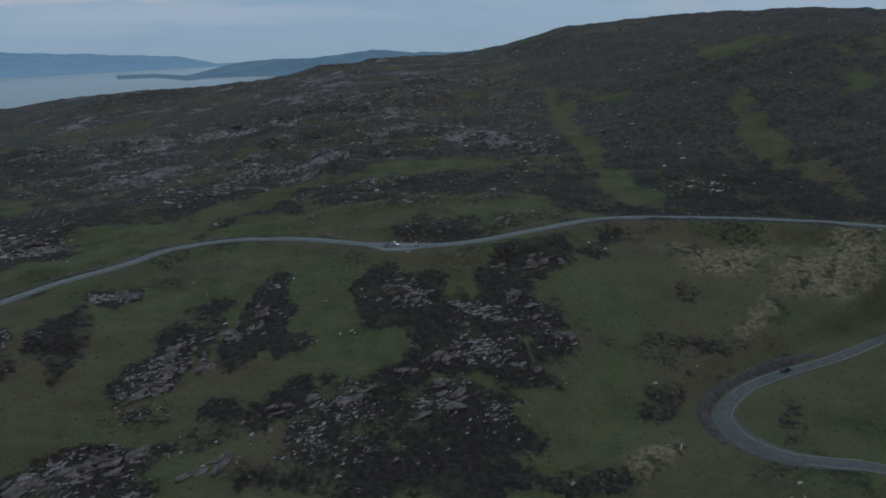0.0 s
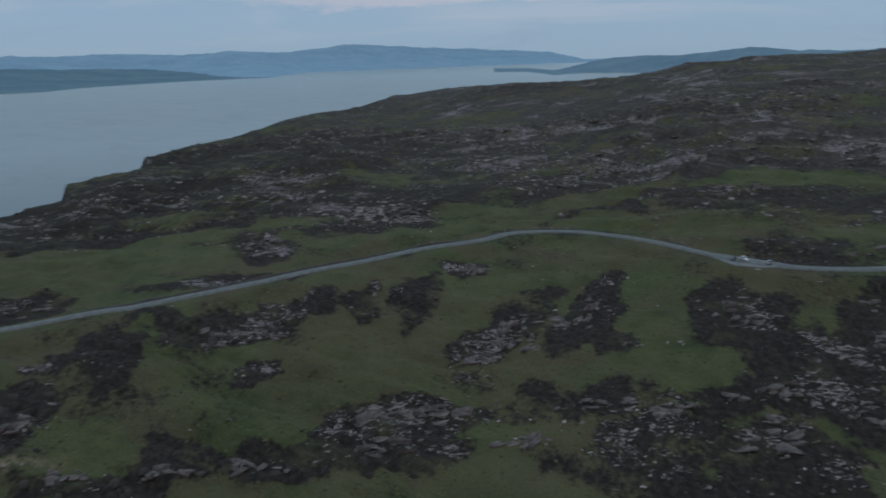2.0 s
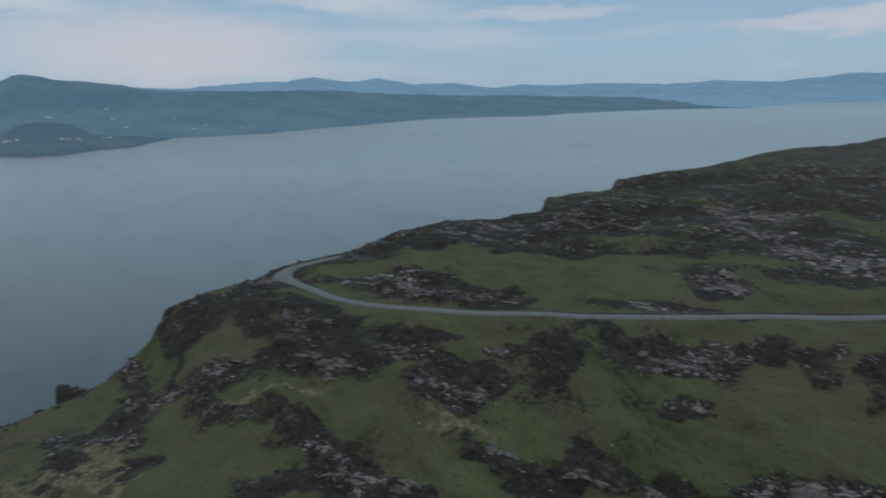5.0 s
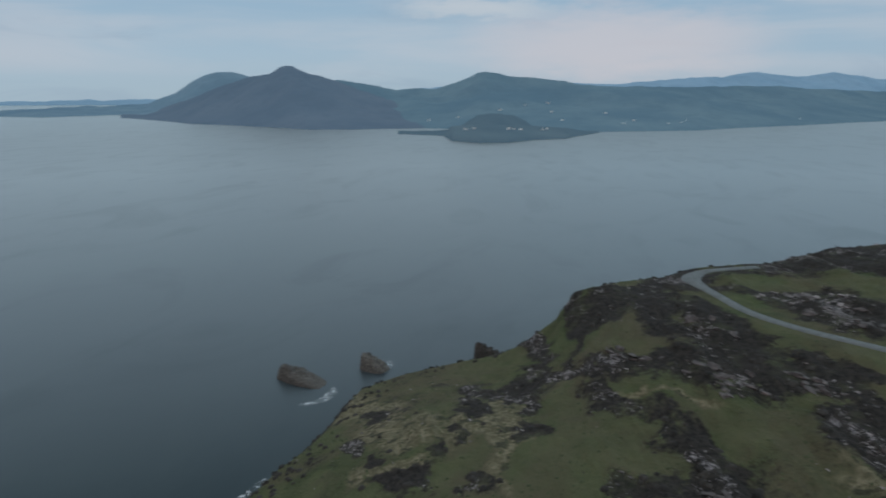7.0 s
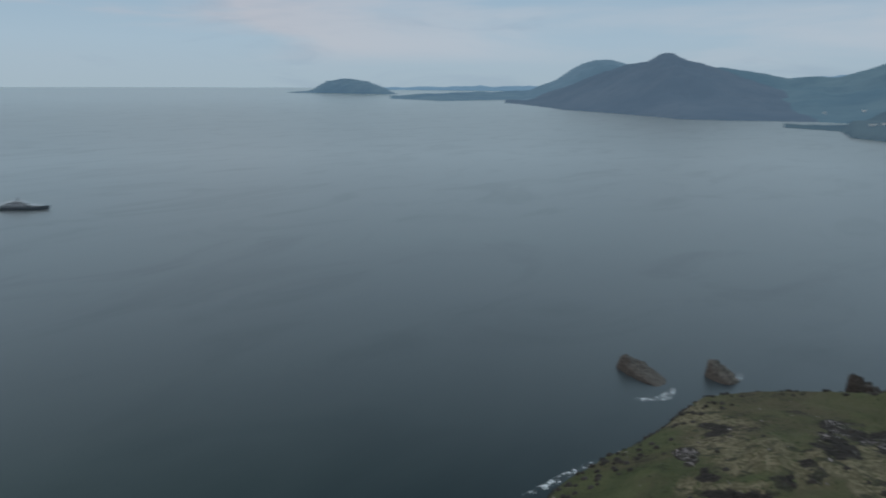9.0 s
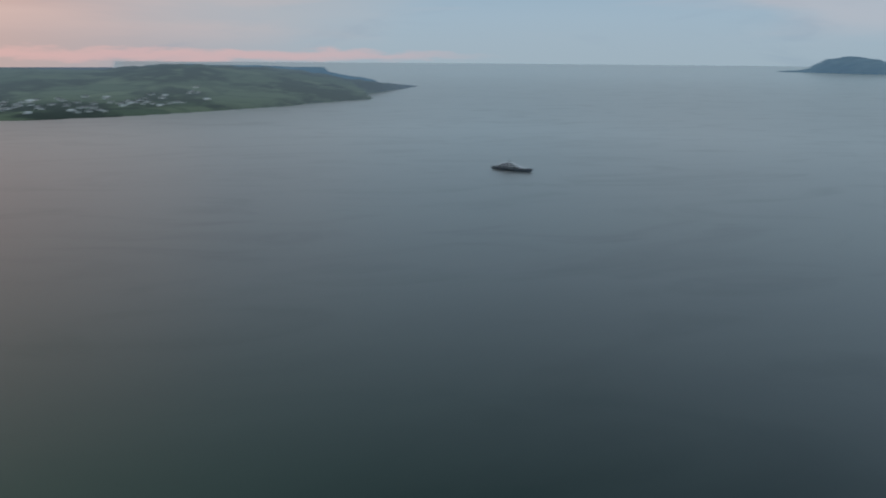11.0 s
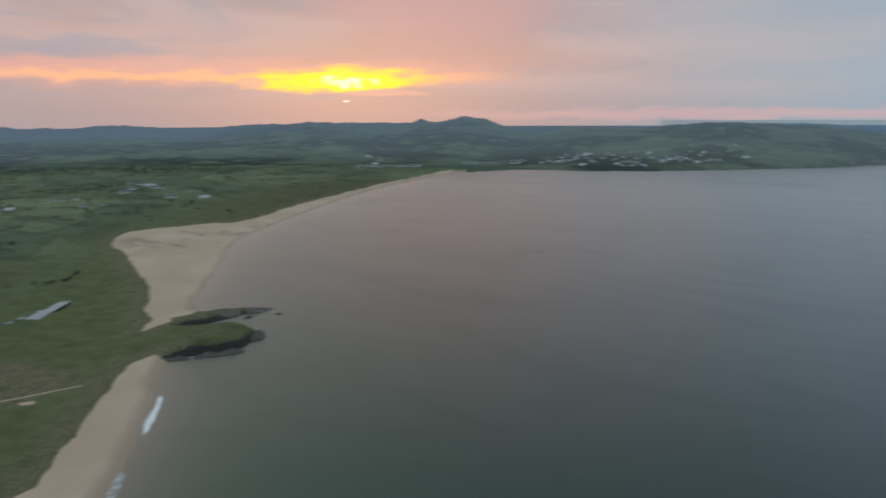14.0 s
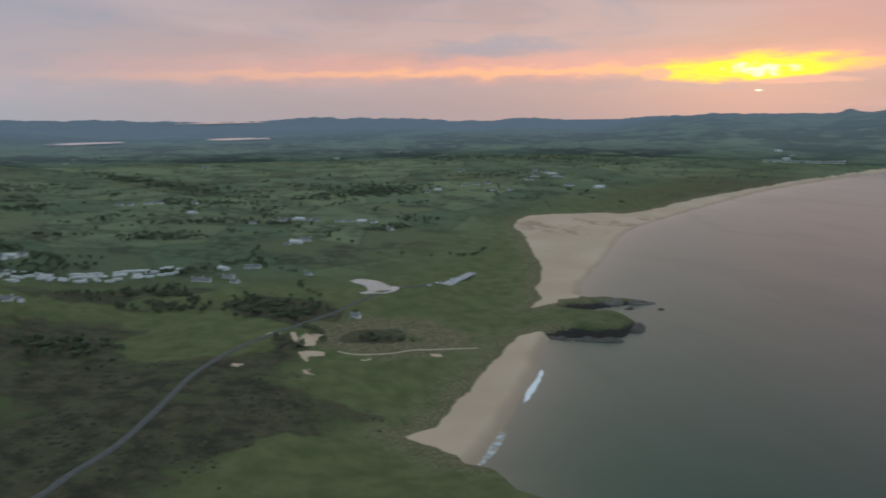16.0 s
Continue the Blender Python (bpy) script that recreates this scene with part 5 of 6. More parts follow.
def moor_cover():
    x, y = sample(150000, -40, 126, 165, 1150, 1.0)
    z, shore, lane = land_height(x, y, True)
    green, stone, sand, farm, tan, lush, moor = cover(x, y, z, shore)
    clear = (lane > 7) & (shore > 6)
    die = rng.rand(len(x))
    r = np.hypot(x, y)
    grow = 0.5 + 0.5 * (r / 300) ** 0.6
    k = clear & (die < 0.07 * np.clip(1.15 - 1.5 * green, 0.02, 1))
    strew("heather", [dome(s) for s in range(5)], x[k], y[k], (0.35 + 0.6 * rng.rand(k.sum()) ** 2) * grow[k], (0.15 + 0.22 * rng.rand(k.sum())) * grow[k], HEATHER,
          "low dark brown heather and gorse over the hillside", "heather", soft=True)
    k = clear & (die > 0.32) & (die < 0.32 + 0.05 * smooth(r, 520, 380) * np.maximum(1 - 1.6 * green, 0.16 * smooth(tan, 0.2, 0.6)) * smooth(np.degrees(np.arctan2(-x, y)), 20, 60) + 0.10 * smooth(shore, 45, 15) * smooth(z, 10, 16))
    strew("gorse_bushes", [dome(s + 60) for s in range(5)], x[k], y[k], 0.9 + 1.3 * rng.rand(k.sum()), 0.6 + 0.9 * rng.rand(k.sum()), HEATHER,
          "dark rounded gorse bushes on the cliff top", "gorse", soft=True)
    k = clear & (die > 0.90) & (green > 0.35)
    strew("grass_tussocks", [dome(s + 20) for s in range(4)], x[k], y[k], (0.4 + 0.6 * rng.rand(k.sum())) * grow[k], (0.2 + 0.3 * rng.rand(k.sum())) * grow[k], TUSSOCK,
          "tussocks of rough olive and straw-coloured grass", "grass", soft=True)
    k = clear & (die < 0.17 * smooth(stone, 0.10, 0.5) + (1 - green) * (0.10 + 0.55 * smooth((np.degrees(np.arctan2(-x, y)) + 60) % 360, 46, 58) * smooth(z, 80, 110)) * smooth(fractal(x * 0.7, y * 1.4, 30, 4, 0.65), -0.2, 0.7))
    strew("loose_stones", [arrays(boulder(s, 0.5, 9)) for s in range(6)], x[k], y[k], (0.28 + 0.9 * rng.rand(k.sum()) ** 3) * grow[k], (0.4 + 0.7 * rng.rand(k.sum()) ** 2) * grow[k], GRIT,
          "pale quartzite stones and slabs strewn over the moor", "stones", lean=0.6)


def hill_ledges():
    """Pale ledges of rock that break through the heath above the road."""
    x, y = sample(60000, -33, 82, 370, 1080)
    z, shore, lane = land_height(x, y, True)
    green = cover(x, y, z, shore)[0]
    craggy = smooth((np.degrees(np.arctan2(-x, y)) + 60) % 360, 46, 58)
    rows = 0.32 * blots(SCREES + SCREES_TWO, x, y) + 0.10 * (0.25 + 0.75 * np.maximum(craggy, 0.7 * smooth(np.hypot(x, y), 640, 760))) * smooth(fractal(x * 0.8, y * 1.3, 48, 4, 0.65), 0.0, 0.7)
    k = (lane > 9) & (shore > 10) & (rng.rand(len(x)) < rows * np.clip(1.25 - 1.5 * green, 0, 1))
    n = k.sum()
    strew("rock_ledges", [arrays(boulder(s + 30, 0.5, 11)) for s in range(8)], x[k], y[k], 0.5 + 1.9 * rng.rand(n) ** 2.2, 0.5 + 1.3 * rng.rand(n) ** 1.5, GRIT,
          "pale pinkish ledges of rock breaking through the heath", "rock", lean=radians(30))


def bay_cover():
    x, y = sample(30000, 236, 290, 190, 620, 1.0)
    z, shore, lane = land_height(x, y, True)
    m = np.clip(0.8 * wide_blots(MOOR, x, y) - blots(GREENS, x, y), 0, 1) * smooth(fractal(x, y, 30, 4, 0.6), -0.3, 0.5) * (lane > 6) * (shore > 12) * (on_beach(x, y) < -8)
    k = rng.rand(len(x)) < 0.35 * m
    strew("bracken", [dome(s + 40) for s in range(4)], x[k], y[k], 0.6 + 1.6 * rng.rand(k.sum()) ** 2, 0.4 + 0.7 * rng.rand(k.sum()), BRACKEN,
          "dark bracken and scrub on the slope above the strand", "bracken", soft=True)
    xs, ys = [], []
    for az, r, w, d, turn in WOODS:
        n = int(min(420, 3 + w * d * 0.045))
        a, c = radians(az + turn), bearing(az, r)
        u, v = rng.randn(n) * w * 0.5, rng.randn(n) * d * 0.45
        xs.append(c.x + u * math.cos(a) - v * math.sin(a)), ys.append(c.y + u * math.sin(a) + v * math.cos(a))
    x2, y2 = sample(12000, 214, 276, 620, 2300)
    hedge = (np.abs(fractal(x2, y2 * 1.5, 210, 3)) < 0.05) | (fractal(x2 + 900, y2 * 1.6, 330, 4, 0.6) > 0.62)
    x, y = np.concatenate(xs + [x2[hedge]]), np.concatenate(ys + [y2[hedge]])
    z, shore, lane = land_height(x, y, True)
    k = (shore > 60) & (lane > 9) & (on_beach(x, y) < -60)
    n = k.sum()
    strew("woodland", [tree_shape(s) for s in range(5)], x[k], y[k], 3.6 + 3 * rng.rand(n), 3 + 3 * rng.rand(n), LEAVES,
          "dark hedgerow trees and copses between the fields", "trees")


moor_cover()
hill_ledges()
bay_cover()


# ---------------------------------------------------------------- rock outcrops
STRIKE = radians(30)  # the way in which the beds of rock run
BLOCKS = []
for s in range(8):
    me = bpy.data.meshes.new("rock")
    bm = boulder(100 + s, 0.5 + 0.05 * s)
    bm.to_mesh(me), bm.free()
    me.materials.append(QUARTZ)
    BLOCKS.append(me)


def outcrop(az, r, w, d, turn, far=False):
    c = bearing(az, r)
    c.z = float(land_height(np.array([c.x]), np.array([c.y]))[0])
    root = new("rock_outcrop")
    root.location = c
    n = int(np.clip(w * d * (0.04 if far else 0.13), 12, 44))
    a = radians(az + turn)
    u, v = rng.uniform(-1, 1, n) * w * 0.95, rng.uniform(-1, 1, n) * d * 0.8
    x, y = c.x + u * math.cos(a) - v * math.sin(a), c.y + u * math.sin(a) + v * math.cos(a)
    z = land_height(x, y)
    for k in range(n):
        size = (0.4 + 1.35 * rng.rand() ** 2.4) * (1.3 if far else 1.0)
        ob = new("rock", BLOCKS[rng.randint(8)])
        ob.parent = root
        ob.location = (x[k] - c.x, y[k] - c.y, z[k] - c.z + size * 0.12)
        ob.rotation_euler = (rng.randn() * 0.25, rng.randn() * 0.2, STRIKE + rng.randn() * 0.3)
        ob.scale = (size * (0.9 + 1.3 * rng.rand() ** 2), size * (0.6 + 0.5 * rng.rand()), size * (0.6 + 0.6 * rng.rand()))
    if not far:  # a few large beds that stand out among the rubble
        for k in range(int(np.clip(w / 2.4, 3, 8))):
            along, over = (rng.uniform(-1, 1) * w * 0.8, rng.randn() * d * 0.35)
            px, py = c.x + along * math.cos(a) - over * math.sin(a), c.y + along * math.sin(a) + over * math.cos(a)
            pz = float(land_height(np.array([px]), np.array([py]))[0])
            ob = new("rock", BLOCKS[rng.randint(8)])
            ob.parent = root
            ob.location = (px - c.x, py - c.y, pz - c.z + 0.1)
            ob.rotation_euler = (0.25 + rng.randn() * 0.15, rng.randn() * 0.12, 0.5 * (a + STRIKE) + rng.randn() * 0.25)
            ob.scale = (1.4 + 1.7 * rng.rand(), 0.9 + 0.9 * rng.rand(), 1.1 + 1.2 * rng.rand())
    return tagged(root, "broken pale quartzite slabs standing out of dark heather", "rock outcrop", "rock outcrops")


for row in SLABS + SLABS_TWO:
    outcrop(*row)
for row in SCREES + SCREES_TWO:
    outcrop(*row, far=True)


# ---------------------------------------------------------------- sea rocks and foam
def crag(name, az, r, length, width, height, turn, crest, label, mat=SEA_ROCK, seed=0):
    """A rock standing in the sea: sheer sides under a crest that runs as given, its heights from one end to the other."""
    n, m = 34, 15
    u, v = np.meshgrid(np.linspace(-1, 1, n), np.linspace(-1, 1, m), indexing="ij")
    env = np.clip(1 - np.abs(u) ** 12, 0, 1) ** 0.4 * np.clip(1 - np.abs(v) ** 3, 0, 1) ** 0.5
    tilt = np.interp(u, np.linspace(-1, 1, len(crest)), crest)
    step = np.floor((v + 1) * 2.5 + 0.8 * grain(u * 2 + seed, v)) / 5
    z = height * env * tilt * (0.78 + 0.34 * step + 0.22 * fractal(u * 3 + seed, v * 1.6 + seed, 1.0, 4, 0.6)) - 1.2
    x = u * length / 2 + 0.6 * grain(u * 5 + seed, v * 5)
    y = v * width / 2 * (0.75 + 0.35 * np.clip(1 - u * u, 0, 1)) + 0.6 * grain(u * 5, v * 5 + seed)
    me = grid_mesh(name, np.stack([x, y, z], -1), mat)
    me.polygons.foreach_set("use_smooth", np.zeros(len(me.polygons), bool))
    ob = new(name, me)
    ob.matrix_world = Matrix.Translation(bearing(az, r)) @ Matrix.Rotation(radians(az + turn), 4, "Z")
    return tagged(ob, label, "sea rock")


crag("sea_rock", 111.9, 428, 37, 17, 11, 136, (0.10, 0.3, 0.45, 0.62, 0.85, 1.0, 0.85), "long brown sea rock with foam at its foot", seed=3)
crag("sea_rock", 105.7, 440, 19, 14, 11.5, 150, (0.3, 0.6, 0.8, 1.0, 0.95), "stubby brown sea rock beside the cliff", seed=9)
crag("sea_stack", 95.4, 442, 25, 9, 18.5, 180, (0.50, 0.56, 0.62, 0.68, 0.74, 0.81, 0.90, 1.02, 1.0), "sharp wedge-shaped sea stack below the cliff edge", seed=14)
crag("sea_rock", 222.5, 634, 6, 4, 3, 0, (0.5, 0.9, 0.7, 1.0, 0.4), "small dark rock awash off the islet", seed=17)
crag("sea_rock", 225.0, 629, 9, 4, 3, 30, (0.4, 0.8, 1.0, 0.6), "small dark rock awash off the islet", seed=19)
crag("sea_rock", 224.0, 650, 30, 9, 5.5, 25, (0.9, 1.0, 0.6, 0.5, 0.2), "low dark reef running out from the islet", seed=23)
crag("sea_rock", 226.8, 640, 34, 12, 7, 22, (0.5, 0.8, 1.0, 0.7, 0.9, 0.4), "humped dark reef running out from the islet", seed=27)
crag("sea_rock", 224.3, 571, 26, 12, 5.5, 80, (0.5, 0.8, 1.0, 0.7, 0.9, 0.4), "black wave-washed rocks rimming the green islet", seed=31)
crag("sea_rock", 227.4, 533, 40, 6, 4.5, 5, (0.5, 0.9, 0.7, 1.0, 0.4), "black wave-washed rocks rimming the green islet", seed=35)
crag("sea_rock", 231.0, 534, 26, 5, 4.0, -10, (0.5, 0.9, 0.7, 1.0, 0.4), "black wave-washed rocks rimming the green islet", seed=37)
crag("sea_rock", 237.4, 318, 18, 6, 4, 20, (0.5, 0.9, 0.7, 1.0, 0.4), "dark rocks at the end of the strand", seed=41)
crag("sea_rock", 240.6, 336, 20, 5, 4, 20, (0.5, 0.9, 0.7, 1.0, 0.4), "dark rocks at the end of the strand", seed=43)


def foam_material(name, low, high, most):
    m, n = material(name)
    at = n.add("ShaderNodeTexCoord").outputs["Object"]
    a = n.noise(at, 0.30, 6.0, 0.75)
    b = n.add("ShaderNodeBsdfPrincipled", {"Base Color": (0.62, 0.66, 0.68), "Roughness": 0.9})
    t = n.add("ShaderNodeBsdfTransparent")
    mix = n.add("ShaderNodeMixShader", {0: n.step(a, low, high, 0.0, most), 1: t.outputs[0], 2: b.outputs[0]})
    n.add("ShaderNodeOutputMaterial", {0: mix.outputs[0]})
    return m


FOAM, BREAKER, WASH = foam_material("sea_foam", 0.47, 0.66, 0.9), foam_material("breaking_wave", 0.22, 0.42, 1.0), foam_material("thin_wash", 0.20, 0.72, 0.6)


def surf(points, width, label, mat=FOAM, rise=0.1):
    """A band of foam on the water along some places."""
    p = rounded([(x, y, 0) for x, y in points], 2.5)
    d = np.gradient(p[:, :2], axis=0)
    d /= np.linalg.norm(d, axis=1)[:, None]
    off = np.stack([-d[:, 1], d[:, 0]], -1)
    t = np.linspace(0, 1, len(p))
    w = width * np.sin(np.pi * np.clip(t, 0.02, 0.98)) ** 0.5
    cols = []
    for k in np.linspace(-1, 1, 7):
        q = np.zeros((len(p), 3))
        q[:, :2] = p[:, :2] + off * (w * k + 0.5 * width * grain(t * 9 + k, t * 4))[:, None]
        q[:, 2] = rise + 0.35 * (1 - k * k)
        cols.append(q)
    tagged(new("foam", grid_mesh("foam", np.stack(cols, 1), mat)), label, "surf", "foam on the water", kind="stuff")


surf([(366, -285), (346, -262), (328, -242)], 2.4, "white breaking wave off the strand", BREAKER)
surf([(301, -207), (289, -191), (276, -174)], 3.6, "thin white wash at the edge of the strand", WASH)
surf([(-363, -149), (-365, -143), (-371, -137), (-381, -136), (-391, -138)], 3.4, "white foam round the sea rock")
surf([(-438, -112), (-428, -111), (-416, -112)], 2.8, "white foam round the sea rock")
surf([(-282, -134), (-272, -138), (-262, -140), (-248, -142), (-236, -146)], 2.4, "white foam along the foot of the cliff")


# ---------------------------------------------------------------- motor yacht at anchor
def box(bm, x0, x1, y0, y1, z0, z1, taper=0.0):
    """A block; taper draws its top in."""
    v = [bm.verts.new(p) for p in ((x0, y0, z0), (x1, y0, z0), (x1, y1, z0), (x0, y1, z0))]
    v += [bm.verts.new(p) for p in ((x0 + taper, y0 + taper, z1), (x1 - taper, y0 + taper, z1), (x1 - taper, y1 - taper, z1), (x0 + taper, y1 - taper, z1))]
    for f in ((3, 2, 1, 0), (4, 5, 6, 7), (0, 1, 5, 4), (1, 2, 6, 5), (2, 3, 7, 6), (3, 0, 4, 7)):
        bm.faces.new([v[k] for k in f])
    return bm


HULL = plain("dark_grey_hull_paint", (0.085, 0.10, 0.115), 0.4, 0.1)
DECK = plain("pale_grey_deckhouse_paint", (0.48, 0.50, 0.52), 0.5, 0.1)
GLASS = plain("dark_tinted_glass", (0.02, 0.025, 0.03), 0.08, 0.1, bump=0.0)
STEEL = plain("grey_steel", (0.30, 0.31, 0.33), 0.4, 0.1, metal=0.6)


def yacht():
    root = new("motor_yacht")
    bm = bmesh.new()
    rings = []
    for t in np.linspace(0, 1, 17):
        x = -40 + 80 * t
        half = 6.4 * (1 - max(0, (t - 0.45) / 0.55) ** 2.2) * (0.86 + 0.14 * min(1, t / 0.15))
        top = 5.4 + 3.6 * max(0, t - 0.4) ** 1.3
        keel = -1.5
        ring = [bm.verts.new((x + 4.5 * t ** 5 * h, s * max(half * w, 0.05), keel + (top - keel) * h)) for s, w, h in
                ((-1, 1, 1), (-1, 0.94, 0.5), (-1, 0.72, 0), (1, 0.72, 0), (1, 0.94, 0.5), (1, 1, 1))]
        rings.append(ring)
    for a, b in zip(rings[:-1], rings[1:]):
        for k in range(5):
            bm.faces.new((a[k], b[k], b[k + 1], a[k + 1]))
        bm.faces.new((a[5], b[5], b[0], a[0]))
    bm.faces.new(rings[0][::-1]), bm.faces.new(rings[-1])
    part("hull", bm, HULL, root, "dark grey painted hull")
    for name, x0, x1, w, z0, z1 in (("main_deck_house", -30, 20, 5.4, 5.2, 8.4), ("upper_deck_house", -24, 12, 4.8, 8.4, 11.2), ("bridge_deck_house", -16, 5, 4.0, 11.2, 13.6)):
        body = part(name, box(bmesh.new(), x0, x1, -w, w, z0, z1, 0.5), DECK, root)
        for s in (-1, 1):
            part("window_band", box(bmesh.new(), x0 + 2, x1 - 2.5, s * (w - 0.25) - 0.12, s * (w - 0.25) + 0.12, z0 + 1.0, z0 + 2.2), GLASS, body, "dark tinted window band")
        part("deck_overhang", box(bmesh.new(), x0 - 4, x1 + 0.5, -w - 0.4, w + 0.4, z1, z1 + 0.25), DECK, body)
    mast = part("mast", box(bmesh.new(), -7, -4.6, -0.7, 0.7, 13.8, 20, 0.45), STEEL, root)
    part("radar_arch", box(bmesh.new(), -8, -4, -3.2, 3.2, 15.2, 15.6, 0.1), STEEL, mast)
    part("foredeck", box(bmesh.new(), 20, 34, -3.6, 3.6, 6.4, 7.3, 0.6), DECK, root)
    part("tender", box(bmesh.new(), -38, -32, -2.0, 2.0, 5.4, 6.6, 0.5), DECK, root)
    c = bearing(160.9, 1150)
    root.location, root.rotation_euler, root.scale = c, (0, 0, radians(160.9 - 30)), (0.9, 0.9, 0.9)
    tagged(root, "large grey motor yacht lying at anchor in the bay", "yacht")


yacht()


# ---------------------------------------------------------------- parked cars
def car(paint, name="car", label=""):
    root = new(name)
    bm = bmesh.new()
    outline = [(-2.1, 0.35), (-2.15, 0.75), (-2.0, 0.95), (-1.2, 1.0), (0.9, 0.98), (1.75, 0.85), (2.12, 0.65), (2.15, 0.35)]
    sides = [[bm.verts.new((x, s * (0.86 if 0.4 < z < 0.9 else 0.8), z)) for x, z in outline] for s in (-1, 1)]
    bm.faces.new(sides[0]), bm.faces.new(sides[1][::-1])
    for k in range(len(outline)):
        j = (k + 1) % len(outline)
        bm.faces.new((sides[0][k], sides[1][k], sides[1][j], sides[0][j]))
    body = part("body", bm, paint, root)
    bm = bmesh.new()
    cab = [(-1.7, 0.98), (-1.25, 1.42), (0.2, 1.46), (0.95, 0.98)]
    sides = [[bm.verts.new((x, s * (0.78 if z < 1 else 0.62), z)) for x, z in cab] for s in (-1, 1)]
    bm.faces.new(sides[0]), bm.faces.new(sides[1][::-1])
    for k in range(4):
        bm.faces.new((sides[0][k], sides[1][k], sides[1][(k + 1) % 4], sides[0][(k + 1) % 4]))
    part("windows", bm, GLASS, root, "dark car glass")
    part("roof", box(bmesh.new(), -1.3, 0.25, -0.63, 0.63, 1.43, 1.5, 0.05), paint, root)
    for x in (-1.35, 1.35):
        for s in (-1, 1):
            bm = bmesh.new()
            bmesh.ops.create_cone(bm, cap_ends=True, segments=14, radius1=0.33, radius2=0.33, depth=0.22, matrix=Matrix.Translation((x, s * 0.76, 0.33)) @ Matrix.Rotation(radians(90), 4, "X"))
            wheel = part("wheel", bm, RUBBER, root)
            bm = bmesh.new()
            bmesh.ops.create_cone(bm, cap_ends=True, segments=10, radius1=0.2, radius2=0.17, depth=0.24, matrix=Matrix.Translation((x, s * 0.77, 0.33)) @ Matrix.Rotation(radians(90), 4, "X"))
            part("rim", bm, STEEL, wheel)
    for s in (-1, 1):
        part("headlight", box(bmesh.new(), 2.06, 2.15, s * 0.62 - 0.16, s * 0.62 + 0.16, 0.62, 0.76), STEEL, body, "clear headlight")
        part("tail_light", box(bmesh.new(), -2.17, -2.08, s * 0.66 - 0.12, s * 0.66 + 0.12, 0.7, 0.9), RED, body, "red tail light")
    return tagged(root, label, "car")


RUBBER = plain("black_rubber", (0.02, 0.02, 0.02), 0.8)
RED = plain("red_lens", (0.25, 0.01, 0.01), 0.2)
WHITE_CAR = plain("white_car_paint", (0.72, 0.74, 0.76), 0.25, 0.05)
SILVER_CAR = plain("silver_car_paint", (0.40, 0.42, 0.45), 0.25, 0.05, metal=0.4)
DARK_CAR = plain("dark_car_paint", (0.03, 0.035, 0.045), 0.25, 0.05)


def stand(ob, x, y, turn, lift=0.0, scale=1.0, z=None):
    if z is None:
        z = float(land_height(np.array([float(x)]), np.array([float(y)]))[0])
    p = squeeze(np.array([x, y, z + lift]))
    k = np.hypot(p[0], p[1]) / np.hypot(x, y) * scale
    return Matrix.Translation(p) @ Matrix.Rotation(radians(turn), 4, "Z") @ Matrix.Diagonal((k, k, k, 1))


c = car(DARK_CAR, "car", "dark car parked in the roadside lay-by")
c.matrix_world = stand(c, -26.5, 315, -95, 0.55)
c = car(WHITE_CAR, "car", "white car parked in the roadside lay-by")
c.matrix_world = stand(c, -22.5, 316.5, -50, 0.55)
c = car(SILVER_CAR, "car", "silver car parked in the roadside lay-by")
c.matrix_world = stand(c, -12.5, 315, 85, 0.55)
c = car(DARK_CAR, "car", "dark car standing on the road above the hairpin")
c.matrix_world = stand(c, 133, 247, 25, 0.65)


# lay-by, gravel lots, sandy track
LAYBY = plain("worn_lay_by_surface", (0.15, 0.155, 0.155), 0.95, 0.2, 0.3)
GRAVEL = plain("pale_gravel", (0.40, 0.35, 0.32), 0.95, 0.2, 0.3)
SLIPWAY = plain("pale_concrete", (0.30, 0.31, 0.32), 0.9, 0.2, 0.3)
SAND_PATH = plain("pale_sand", (0.36, 0.30, 0.22), 0.95, 0.2, 0.3)


def lot(name, points, mat, label, lift=0.35, cells=9, level=None):
    """A surfaced patch draped over the ground: rows between two edges of four corners."""
    a, b, c, d = (np.array(p, float) for p in points)
    u, v = np.meshgrid(np.linspace(0, 1, cells), np.linspace(0, 1, cells), indexing="ij")
    u, v = u[..., None], v[..., None]
    p = (a * (1 - u) + b * u) * (1 - v) + (d * (1 - u) + c * u) * v
    z = land_height(p[..., 0], p[..., 1])
    z = np.maximum(z, np.median(z) - 0.3) + lift if level is None else 0 * z + level
    if level is not None:  # an edge that runs down into the slope
        p, z = np.pad(p, ((1, 1), (1, 1), (0, 0)), mode="edge"), np.pad(z, 1, mode="edge")
        for row in (np.s_[0, :], np.s_[-1, :], np.s_[:, 0], np.s_[:, -1]):
            z[row] = level - 3.0
    return tagged(new(name, grid_mesh(name, np.dstack([p, z]), mat)), label, kind="structure")


